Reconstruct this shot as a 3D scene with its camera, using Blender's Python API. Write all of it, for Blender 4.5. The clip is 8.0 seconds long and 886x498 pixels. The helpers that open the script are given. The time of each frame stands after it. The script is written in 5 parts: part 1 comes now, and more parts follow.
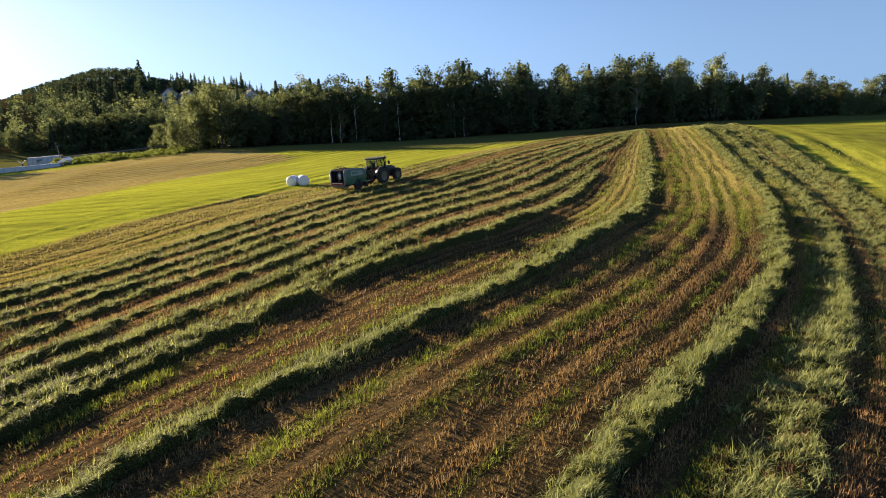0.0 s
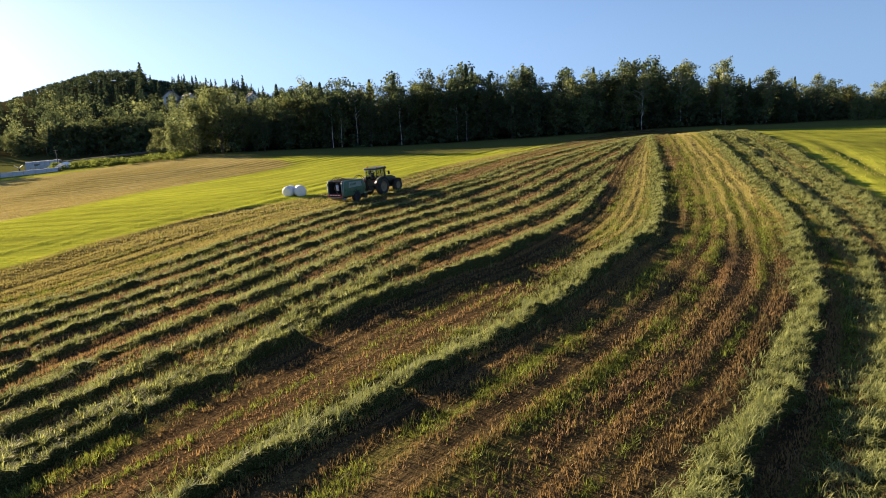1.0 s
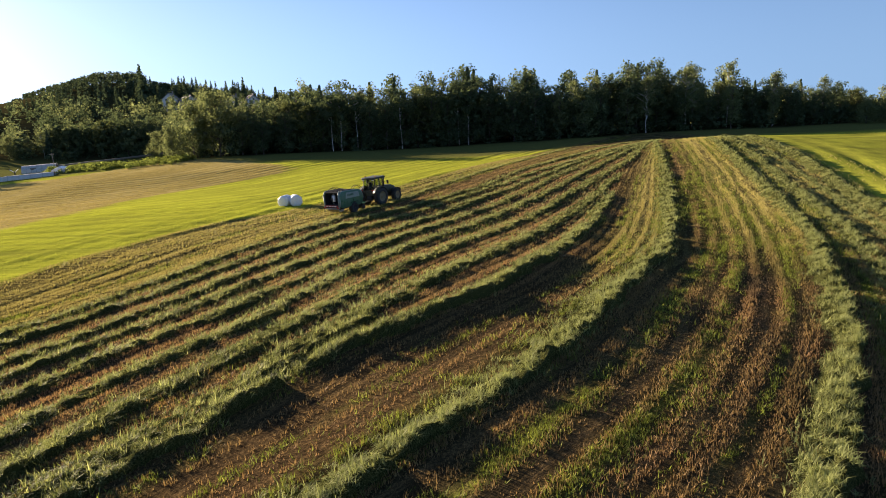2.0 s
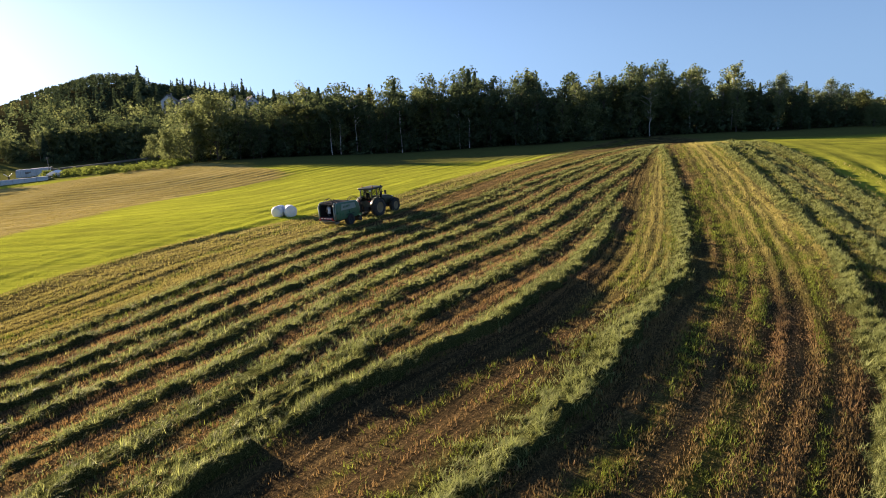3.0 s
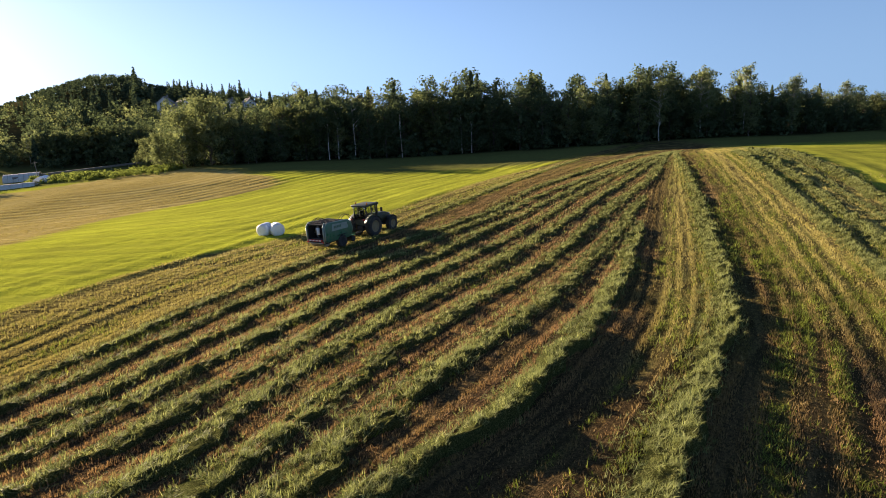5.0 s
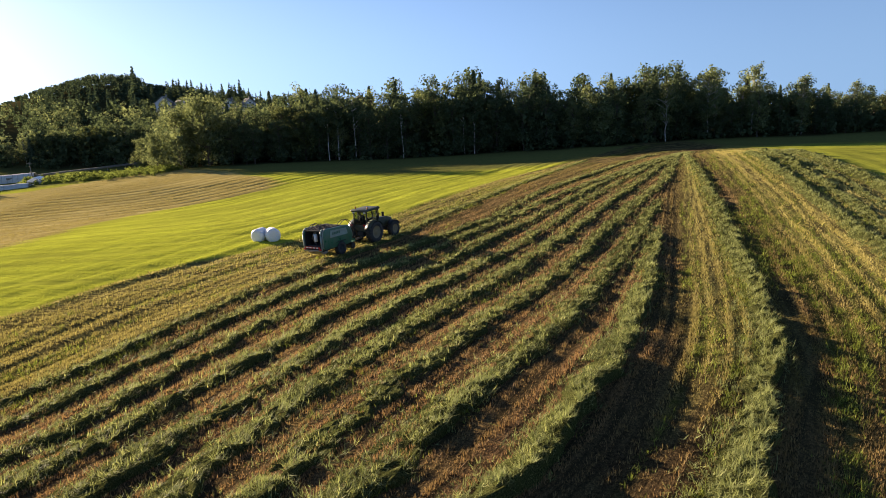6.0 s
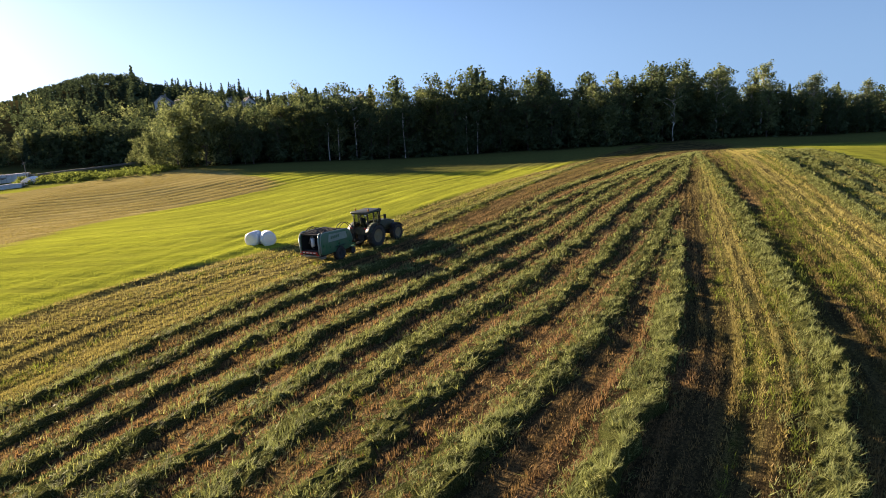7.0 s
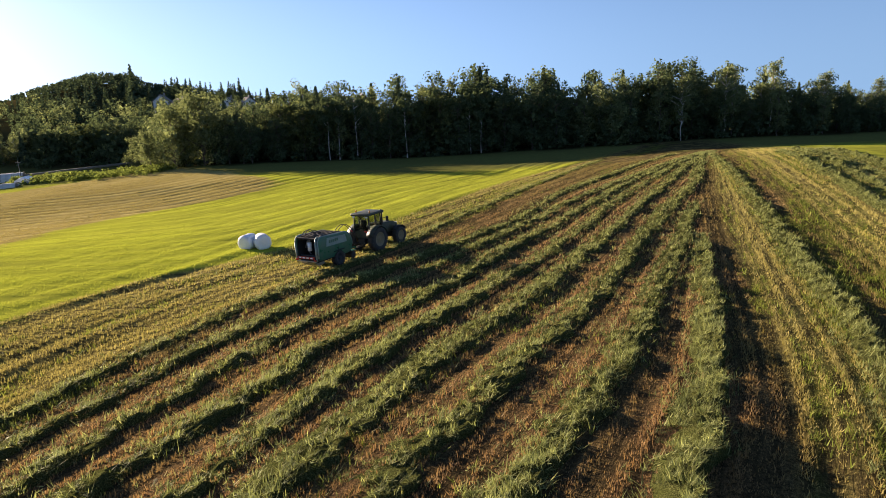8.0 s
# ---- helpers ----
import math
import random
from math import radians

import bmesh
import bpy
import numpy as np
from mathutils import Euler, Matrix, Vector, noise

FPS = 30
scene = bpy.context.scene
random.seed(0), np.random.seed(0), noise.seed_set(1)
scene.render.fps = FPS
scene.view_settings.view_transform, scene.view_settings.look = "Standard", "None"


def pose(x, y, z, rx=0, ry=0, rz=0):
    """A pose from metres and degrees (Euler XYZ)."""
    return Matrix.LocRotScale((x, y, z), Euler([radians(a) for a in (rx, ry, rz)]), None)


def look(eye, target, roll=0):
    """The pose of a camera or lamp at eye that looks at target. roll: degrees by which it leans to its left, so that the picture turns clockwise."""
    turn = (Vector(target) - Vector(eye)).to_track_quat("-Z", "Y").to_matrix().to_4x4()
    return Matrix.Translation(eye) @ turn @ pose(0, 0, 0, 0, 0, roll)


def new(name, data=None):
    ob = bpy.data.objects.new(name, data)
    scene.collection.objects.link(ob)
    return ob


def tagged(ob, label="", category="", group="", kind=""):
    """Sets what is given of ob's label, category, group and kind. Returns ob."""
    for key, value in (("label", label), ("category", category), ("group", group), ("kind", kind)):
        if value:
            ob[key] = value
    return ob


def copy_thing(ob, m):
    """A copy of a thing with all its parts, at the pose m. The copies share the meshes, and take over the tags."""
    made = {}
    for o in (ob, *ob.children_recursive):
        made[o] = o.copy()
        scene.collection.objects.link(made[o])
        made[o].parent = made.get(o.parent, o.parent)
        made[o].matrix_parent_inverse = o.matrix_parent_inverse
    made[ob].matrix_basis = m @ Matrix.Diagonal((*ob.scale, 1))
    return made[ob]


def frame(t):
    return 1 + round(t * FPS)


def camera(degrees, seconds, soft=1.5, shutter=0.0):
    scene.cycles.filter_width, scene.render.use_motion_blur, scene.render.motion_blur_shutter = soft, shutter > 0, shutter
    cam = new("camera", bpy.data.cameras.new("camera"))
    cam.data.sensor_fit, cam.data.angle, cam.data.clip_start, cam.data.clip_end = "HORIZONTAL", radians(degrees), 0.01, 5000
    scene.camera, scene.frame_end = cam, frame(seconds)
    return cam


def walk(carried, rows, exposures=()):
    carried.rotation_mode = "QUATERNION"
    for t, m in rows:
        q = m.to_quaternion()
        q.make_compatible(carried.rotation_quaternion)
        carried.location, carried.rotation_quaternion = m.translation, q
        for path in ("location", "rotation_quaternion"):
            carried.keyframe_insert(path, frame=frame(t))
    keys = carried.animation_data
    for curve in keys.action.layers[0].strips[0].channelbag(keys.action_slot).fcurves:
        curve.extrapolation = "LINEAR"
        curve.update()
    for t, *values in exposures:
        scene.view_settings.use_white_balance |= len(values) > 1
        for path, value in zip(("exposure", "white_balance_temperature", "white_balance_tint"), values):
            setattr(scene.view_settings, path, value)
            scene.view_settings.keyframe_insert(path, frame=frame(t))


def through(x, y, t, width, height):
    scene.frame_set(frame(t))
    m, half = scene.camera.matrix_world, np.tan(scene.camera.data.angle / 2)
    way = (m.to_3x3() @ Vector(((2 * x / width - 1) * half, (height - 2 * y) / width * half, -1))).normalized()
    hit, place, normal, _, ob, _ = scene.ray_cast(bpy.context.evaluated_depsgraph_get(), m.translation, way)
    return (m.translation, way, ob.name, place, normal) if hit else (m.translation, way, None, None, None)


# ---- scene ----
cam = camera(70.0, 8.0, 0.3)
# seconds, eye (x, y, z), yaw, pitch, roll
ROWS = [
    (0.0, 0.000, -0.000, 9.300, -0.554, -13.264, 2.356),
    (0.5, 0.085, 1.304, 9.606, -0.411, -13.182, 2.338),
    (1.0, 0.134, 2.668, 9.923, -0.304, -13.122, 2.334),
    (1.5, 0.185, 3.925, 10.191, -0.227, -13.079, 2.340),
    (3.0, 0.339, 7.862, 11.107, -0.101, -13.012, 2.368),
    (3.5, 0.381, 9.279, 11.323, -0.077, -12.998, 2.371),
    (4.0, 0.403, 10.840, 11.550, -0.054, -12.986, 2.369),
    (4.5, 0.388, 12.294, 11.731, -0.029, -12.973, 2.360),
    (6.0, -0.066, 16.878, 11.592, 0.069, -12.920, 2.300),
    (6.5, -0.274, 18.381, 11.429, 0.111, -12.898, 2.275),
    (7.0, -0.477, 20.046, 11.224, 0.156, -12.877, 2.253),
    (7.5, -0.646, 21.555, 11.044, 0.202, -12.857, 2.237),
    (8.0, -0.891, 23.188, 10.813, 0.246, -12.841, 2.232),
]
walk(cam, [(t, pose(x, y, z, 90 + pitch, roll, yaw)) for t, x, y, z, yaw, pitch, roll in ROWS], [(0.0, 1.84, 7050, 20), (8.0, 1.84, 7050, 20)])

# ---- light: low evening sun from the left, a little ahead ----
SUN_AZ, SUN_EL = 52.0, 10.8          # degrees left of +y, degrees up
world = bpy.data.worlds.new("sky")
scene.world = world
world.use_nodes = True
wn = world.node_tree.nodes
sky = wn.new("ShaderNodeTexSky")
sky.sky_type = "NISHITA"
sky.sun_disc = False
sky.sun_elevation = radians(SUN_EL)
sky.sun_rotation = radians(-SUN_AZ)
sky.altitude, sky.air_density, sky.dust_density, sky.ozone_density = 1800, 0.8, 1.0, 2.9
wn["Background"].inputs["Strength"].default_value = 0.057
# imitates haze: the first ten degrees of sky are looked up a little higher
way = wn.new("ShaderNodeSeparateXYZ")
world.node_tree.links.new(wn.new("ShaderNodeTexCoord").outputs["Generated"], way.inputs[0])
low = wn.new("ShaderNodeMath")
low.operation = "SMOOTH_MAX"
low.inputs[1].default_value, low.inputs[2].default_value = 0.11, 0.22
lifted_way = wn.new("ShaderNodeCombineXYZ")
world.node_tree.links.new(way.outputs[0], lifted_way.inputs[0])
world.node_tree.links.new(way.outputs[1], lifted_way.inputs[1])
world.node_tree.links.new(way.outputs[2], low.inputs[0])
world.node_tree.links.new(low.outputs[0], lifted_way.inputs[2])
world.node_tree.links.new(lifted_way.outputs[0], sky.inputs["Vector"])
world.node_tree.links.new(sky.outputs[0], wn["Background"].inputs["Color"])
sun = new("sun", bpy.data.lights.new("sun", "SUN"))
sun.data.energy, sun.data.angle, sun.data.color = 5.0, radians(0.6), (1.0, 0.86, 0.66)
sx = -math.sin(radians(SUN_AZ)) * math.cos(radians(SUN_EL))
sy = math.cos(radians(SUN_AZ)) * math.cos(radians(SUN_EL))
sun.matrix_world = look((sx * 100, sy * 100, 100 * math.sin(radians(SUN_EL))), (0, 0, 0))

TERRAIN = [(0, 0, -0.00), (0, 1, -2.37), (0, 2, 0.48), (0, 3, 1.01), (1, 0, 2.99), (1, 1, 0.62), (1, 2, -1.82), (2, 0, -1.51), (2, 1, 1.70), (3, 0, 0.22)]
KNOLLS = [(3, 34, 12, 1.61), (13, 50, 14, -0.20), (-16, 50, 14, -0.06), (43, 103, 22, 2.55), (-60, 158, 28, 2.17), (8, 150, 22, 0.13), (8, 122, 16, -0.69), (-45, 70, 22, 1.28), (52, 165, 25, 0.45), (-18, 118, 24, 1.36), (30, 66, 16, -0.17), (3, 14, 12, 1.31), (-90, 120, 35, -0.70), (-20, 25, 14, -0.43), (18, 22, 14, -1.55), (0, 80, 20, 0.78), (22, 95, 18, -0.13)]


def step(t):
    t = np.clip(t, 0.0, 1.0)
    return t * t * (3 - 2 * t)


def ground_z(x, y):
    """Height of the bare land: rolling field, knolls, and the wooded hill behind."""
    x, y = np.asarray(x, float), np.asarray(y, float)
    u, v = np.tanh(x / 80), np.tanh((y - 75) / 90)
    z = sum(c * u**i * v**j for i, j, c in TERRAIN)
    for cx, cy, r, h in KNOLLS:
        z = z + h * np.exp(-((x - cx) ** 2 + (y - cy) ** 2) / (2 * r * r))
    hill = 14.5 * step((y - 185) / 140) * step((40 - x) / 150) * step((x + 420) / 160) + 19.0 * np.exp(-((x + 200) / 56) ** 2 - ((y - 405) / 65) ** 2)
    far = 1 - step((np.hypot(x, y) - 500) / 900)
    return z + hill * far - 80 * step((np.hypot(x, y) - 230) / 600) * step((x + 10) / 90)


def vnoise(x, y, seed=0):
    """Smooth value noise, 0 to 1, one cell per unit."""
    xi, yi = np.floor(x).astype(np.int64), np.floor(y).astype(np.int64)
    fx, fy = x - xi, y - yi
    fx, fy = fx * fx * (3 - 2 * fx), fy * fy * (3 - 2 * fy)

    def h(i, j):
        n = (i * 374761393 + j * 668265263 + seed * 974711) & 0x7FFFFFFF
        n = ((n ^ (n >> 13)) * 1274126177) & 0x7FFFFFFF
        return ((n ^ (n >> 16)) & 0xFFFF) / 65535.0
    a, b, c, d = h(xi, yi), h(xi + 1, yi), h(xi, yi + 1), h(xi + 1, yi + 1)
    return (a * (1 - fx) + b * fx) * (1 - fy) + (c * (1 - fx) + d * fx) * fy


def fbm(x, y, seed=0, octaves=3):
    return sum(vnoise(x * 2**k, y * 2**k, seed + 17 * k) / 2**k for k in range(octaves)) / sum(1 / 2**k for k in range(octaves))


# ---- the windrows' lines over the field: (x, y) along each, then height and width ----
LINES = [
    (((-27.5, 28.5), (-23.7, 32.5), (-19.7, 36.9), (-16.9, 42.5), (-14.0, 50.5), (-10.6, 57.7), (-5.2, 66.6), (-1.2, 74.8), (5.3, 88.4), (14.9, 109.1)), 0.29, 1.4),
    (((-26.0, 26.0), (-22.0, 30.0), (-18.4, 35.0), (-15.4, 39.8), (-13.5, 44.6), (-11.2, 50.1), (-7.3, 57.4), (-2.7, 64.1), (4.0, 73.8), (11.1, 88.2), (21.7, 104.4)), 0.34, 1.5),
    (((-24.5, 23.5), (-20.2, 27.4), (-16.7, 32.6), (-12.8, 38.9), (-11.0, 43.6), (-8.6, 49.9), (-4.1, 57.2), (-0.9, 62.7), (6.2, 74.0), (12.6, 85.1), (25.0, 102.2)), 0.34, 1.5),
    (((-23.0, 21.0), (-18.9, 25.5), (-15.3, 30.6), (-11.6, 35.9), (-9.0, 41.0), (-5.8, 48.3), (-0.9, 56.9), (2.9, 64.7), (8.3, 73.6), (16.9, 88.4), (26.5, 103.0)), 0.35, 1.5),
    (((-21.5, 18.0), (-17.0, 22.7), (-13.4, 29.0), (-10.3, 32.9), (-7.6, 37.7), (-4.2, 45.6), (0.5, 54.4), (7.0, 66.1), (13.0, 78.0), (20.0, 90.0), (28.0, 103.0)), 0.35, 1.5),
    (((-19.5, 15.5), (-15.0, 19.9), (-11.9, 25.4), (-8.9, 29.5), (-5.2, 36.8), (-2.0, 43.8), (3.4, 54.1), (10.9, 68.4), (16.3, 78.8), (22.0, 89.0), (29.0, 102.0)), 0.37, 1.55),
    (((-17.0, 14.0), (-12.6, 19.0), (-9.6, 23.4), (-6.4, 28.8), (-2.5, 36.4), (0.7, 42.6), (5.9, 52.4), (12.3, 65.5), (18.2, 77.0), (24.5, 88.0), (30.0, 101.0)), 0.38, 1.55),
    (((-14.5, 12.5), (-10.4, 18.0), (-6.3, 24.1), (-2.4, 30.7), (1.0, 36.6), (4.2, 42.5), (8.0, 50.7), (14.4, 64.0), (19.7, 75.9)), 0.38, 1.6),
    (((-12.0, 13.5), (-8.0, 19.5), (-2.6, 26.9), (1.8, 31.4), (5.0, 37.0), (7.4, 42.0), (10.4, 49.3), (13.3, 57.2), (16.0, 64.5)), 0.46, 1.7),
    (((-12.0, 5.5), (-7.0, 11.9), (-4.0, 15.8), (-0.5, 19.4), (4.0, 25.1), (8.0, 32.3), (11.7, 38.5), (14.7, 45.0), (18.3, 54.9), (24.6, 74.1), (31.8, 98.3)), 0.43, 1.65),
    (((-1.8, 4.0), (2.6, 10.1), (5.6, 13.9), (9.7, 19.0), (15.6, 28.1), (20.0, 36.8), (23.0, 43.3), (28.4, 58.5), (33.6, 74.7), (38.4, 91.7)), 0.40, 1.6),
    (((1.6, 3.5), (7.5, 12.0), (9.3, 14.3), (11.9, 17.8), (15.2, 22.9), (19.1, 29.4), (22.6, 36.1), (26.0, 43.9), (29.2, 53.6), (33.6, 67.3), (38.6, 84.0), (42.0, 96.0)), 0.36, 1.9),
    (((5.0, 4.0), (11.6, 13.5), (17.6, 22.6), (21.5, 29.2), (24.6, 35.6), (28.1, 43.5), (31.4, 53.2), (36.0, 67.8), (40.6, 83.5), (44.0, 96.0)), 0.15, 1.5),
    (((8.5, 6.0), (16.0, 18.0), (22.5, 29.0), (27.4, 38.4), (31.4, 48.4), (34.9, 58.2), (38.9, 69.2), (42.0, 79.0), (45.4, 93.0)), 0.36, 1.9),
]


def line_x(points, y):
    """x of a windrow's centre at y, smooth, straight beyond its ends."""
    px, py = np.array([p[0] for p in points]), np.array([p[1] for p in points])
    m = np.gradient(px, py)
    y = np.asarray(y, float)
    k = np.clip(np.searchsorted(py, y) - 1, 0, len(py) - 2)
    h = py[k + 1] - py[k]
    t = np.clip((y - py[k]) / h, 0, 1)
    v = (2 * t**3 - 3 * t**2 + 1) * px[k] + (t**3 - 2 * t**2 + t) * h * m[k] + (3 * t**2 - 2 * t**3) * px[k + 1] + (t**3 - t**2) * h * m[k + 1]
    return v + np.where(y < py[0], (y - py[0]) * m[0], 0) + np.where(y > py[-1], (y - py[-1]) * m[-1], 0)


BANDS = np.array([0, 2.9, 5.8, 8.7, 11.6, 14.5, 17.5, 20.8, 24.2, 30.5, 37.0, 39.1, 41.0, 42.9])
YS = np.linspace(-20, 160, 181)
XS = np.array([line_x(p, YS) for p, h, w in LINES])
XS = np.maximum.accumulate(XS + np.arange(len(LINES))[:, None] * 1e-3, axis=0)


def across(x, y):
    """Metres across the mowing direction: the same along every windrow."""
    x, y = np.asarray(x, float), np.clip(np.asarray(y, float), -20, 160)
    f = y + 20
    k = np.clip(f.astype(int), 0, 179)
    f = f - k
    lines = XS[:, k] * (1 - f) + XS[:, k + 1] * f
    out = np.where(x < lines[0], (x - lines[0]) * 0.85, BANDS[-1] + (x - lines[-1]) * 0.85)
    for i in range(len(LINES) - 1):
        inside = (x >= lines[i]) & (x < lines[i + 1])
        out = np.where(inside, BANDS[i] + (BANDS[i + 1] - BANDS[i]) * (x - lines[i]) / np.maximum(lines[i + 1] - lines[i], 1e-3), out)
    return out


def sweep(x, y):
    """Metres across the furrows of the hay land and the meadow: they follow the rows, then bend off to the left."""
    p, q = y - 104 + 0.12 * (x + 45), -(across(x, y) + 41)
    low = np.minimum(p, q)
    return low - 4 * np.log(np.exp(-(p - low) / 4) + np.exp(-(q - low) / 4))


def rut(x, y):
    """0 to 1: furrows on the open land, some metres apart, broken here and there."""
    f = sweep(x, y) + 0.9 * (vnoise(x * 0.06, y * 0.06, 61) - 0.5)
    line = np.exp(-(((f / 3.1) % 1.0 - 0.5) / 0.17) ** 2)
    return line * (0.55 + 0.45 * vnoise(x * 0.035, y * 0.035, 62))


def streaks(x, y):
    """0 to 1: long thin streaks on the open land, darker and with thinner grass."""
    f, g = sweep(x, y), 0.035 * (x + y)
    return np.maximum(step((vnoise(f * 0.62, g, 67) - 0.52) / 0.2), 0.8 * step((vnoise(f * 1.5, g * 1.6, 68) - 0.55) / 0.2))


def mown_line(a, x, y):
    """0 to 1: stubble stands thicker in lines along the mowing, under a metre apart."""
    f = a / 0.82 + 0.7 * vnoise(x * 0.12, y * 0.12, 63)
    return np.clip(0.5 + 0.75 * np.cos(2 * np.pi * f) + 0.9 * (vnoise(np.floor(f) * 5.1, y * 0.16, 64) - 0.5), 0, 1)


def gold_at(a, y):
    """0 to 1: pale straw stubble with backlit glow put into its colour, beyond the tall rows and left of the first one.
    """
    return np.maximum(np.maximum(step((a - 31.5) / 3) * step((y - 32) / 20), 0.8 * step((a - 26) / 1.5) * step((31 - a) / 2) * step((y - 28) / 14)), 0.75 * step((0.5 - a) / 1.5))


MEADOW_EDGE = ((-70, -30), (-44, 20), (-30.7, 42.8), (-26.0, 53.5), (-21.8, 61.0), (-15, 67.3), (-9.8, 72.4), (-2.8, 83.5), (2.6, 94.2), (11.6, 112.6), (19, 125), (40, 160))
HAY_EDGE = ((-62, -30), (-50, 40), (-43, 81), (-41, 98), (-31, 108), (-26, 117), (-30, 130), (-44, 150), (-60, 165))


def cover(x, y):
    """Kinds of cover by place: young meadow, straw-coloured hay land, wood floor; and how green and how rusty the stubble is."""
    x, y = np.asarray(x, float), np.asarray(y, float)
    a = across(x, y)
    wob = 0.8 * (fbm(x * 0.3, y * 0.3, 3) - 0.5)
    left = step((line_x(MEADOW_EDGE, y) - x + wob) / 0.7)
    hay = step((line_x(HAY_EDGE, y) - x + 5 * wob + 2 * (vnoise(x * 0.05, y * 0.05, 5) - 0.5)) / 3.0) * step((np.interp(x, [-110, -97, -86, -80, -68], [146, 147, 149, 153, 164]) - y) / 1.5)
    right = (0.86 + 0.14 * vnoise(a * 0.6, y * 0.04, 14)) * step((x - line_x(LINES[-1][0], y) - 0.8 + wob) / 1.0) * step((y - 10) / 10)
    top = step((y - 122 - 8 * vnoise(x * 0.04, y * 0.04, 9)) / 6) * step((x - 52) / 8)
    meadow = np.clip(np.maximum(np.maximum(left, right), top), 0, 1)
    wood = step((y - edge_y(x) + 3 + 6 * (fbm(x * 0.15, y * 0.15, 8) - 0.5)) / 3)
    streak = 0.6 * vnoise(a * 1.1, y * 0.05, 11) + 0.4 * vnoise(a * 2.7, y * 0.11, 12)
    patch = fbm(x * 0.16, y * 0.16, 21)
    gold = gold_at(a, y)
    green = step((streak * 0.75 + patch * 0.45 - 0.61 - 0.03 * gold) / 0.25)
    rust = step((vnoise(a * 0.55 + 3.3, y * 0.035, 31) * 0.55 + fbm(x * 0.22, y * 0.22, 33) * 0.6 - 0.5) / 0.25)
    green = np.clip(green + 0.75 * gold * step((vnoise(a * 1.3 + 5.1, y * 0.03, 25) - 0.52) / 0.14), 0, 1)
    # strips of taller green grass left beside the big swaths, and bare rusty strips beside the others
    tall = sum(np.exp(-((a - c) / w) ** 2) for c, w in ((32.2, 0.34), (33.6, 0.22), (35.4, 0.12), (38.05, 0.28), (27.2, 0.15), (29.2, 0.40)))
    tall = tall + sum(np.exp(-((a - c) / w) ** 2) for c, w in ((19.4, 0.3), (22.6, 0.4), (25.4, 0.4))) * step((22 - y) / 5)
    green = green * (1 - 0.7 * step((a - 24) / 2) * step((40 - y) / 8))
    green = np.clip(green + tall * (0.1 + 1.3 * vnoise(y * 0.30, a * 0.2, 23)), 0, 1)
    bare = sum(np.exp(-((a - c + 1.15) / 0.5) ** 2) for c in BANDS[2:9])
    inner = step((a - 1) / 3) * step((np.interp(y, [28, 44], [38, 27]) - a) / 3)
    # the fade with y partly paints in how stubble brightens against the light
    rust = np.clip(np.maximum(rust, 0.65 * inner) * np.interp(y, [20, 45, 80, 105], [1.0, 0.85, 0.6, 0.15]) * (1 - 0.9 * gold) + bare * (0.35 + 0.6 * vnoise(y * 0.12, a * 0.3, 24)), 0, 1)
    green = green * (1 - 0.8 * np.clip(bare, 0, 1)) * (1 - 0.75 * inner * step((26 - a) / 1.5) * step((y - 17) / 6))
    return meadow, hay * (x < 0), wood, green, rust, a


def dull_shade(x, y):
    """0 to 1: the wood's shade put into the grass colour; faint dulling beyond the rows."""
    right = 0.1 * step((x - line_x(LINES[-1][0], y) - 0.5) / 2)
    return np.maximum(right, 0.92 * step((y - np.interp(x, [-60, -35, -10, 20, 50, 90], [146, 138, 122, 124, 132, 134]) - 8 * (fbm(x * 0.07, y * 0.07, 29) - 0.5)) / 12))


def edge_y(x):
    """The foot of the wood."""
    return np.interp(x, [-400, -130, -100, -90, -76, -68, -50, -30, -12, 8, 26, 37, 54, 66, 76, 88, 100, 110, 140, 200, 400],
                     [230, 206, 199, 196, 186, 173, 168, 172, 170, 172, 169, 167, 171, 171, 169, 168, 171, 176, 182, 200, 280])


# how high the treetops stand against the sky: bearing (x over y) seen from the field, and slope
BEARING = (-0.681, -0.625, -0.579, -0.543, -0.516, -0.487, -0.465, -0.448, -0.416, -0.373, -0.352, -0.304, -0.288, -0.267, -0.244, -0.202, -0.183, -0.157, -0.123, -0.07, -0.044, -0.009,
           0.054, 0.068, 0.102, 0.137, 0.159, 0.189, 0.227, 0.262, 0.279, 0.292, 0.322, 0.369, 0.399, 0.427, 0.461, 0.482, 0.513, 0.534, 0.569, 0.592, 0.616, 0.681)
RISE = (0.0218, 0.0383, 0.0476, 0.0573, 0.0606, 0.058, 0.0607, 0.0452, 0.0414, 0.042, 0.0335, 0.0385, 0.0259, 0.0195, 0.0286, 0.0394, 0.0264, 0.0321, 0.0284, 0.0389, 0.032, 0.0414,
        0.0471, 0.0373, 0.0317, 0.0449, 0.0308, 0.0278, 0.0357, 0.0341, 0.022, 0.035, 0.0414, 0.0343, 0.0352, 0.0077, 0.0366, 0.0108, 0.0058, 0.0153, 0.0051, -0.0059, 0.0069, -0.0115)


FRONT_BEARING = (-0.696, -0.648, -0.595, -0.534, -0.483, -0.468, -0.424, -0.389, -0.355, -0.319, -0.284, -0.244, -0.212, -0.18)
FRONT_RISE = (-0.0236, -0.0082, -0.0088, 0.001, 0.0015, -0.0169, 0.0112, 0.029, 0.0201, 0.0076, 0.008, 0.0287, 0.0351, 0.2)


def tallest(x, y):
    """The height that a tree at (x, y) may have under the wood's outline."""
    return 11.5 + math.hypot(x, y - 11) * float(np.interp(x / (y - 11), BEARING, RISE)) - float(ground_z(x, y))


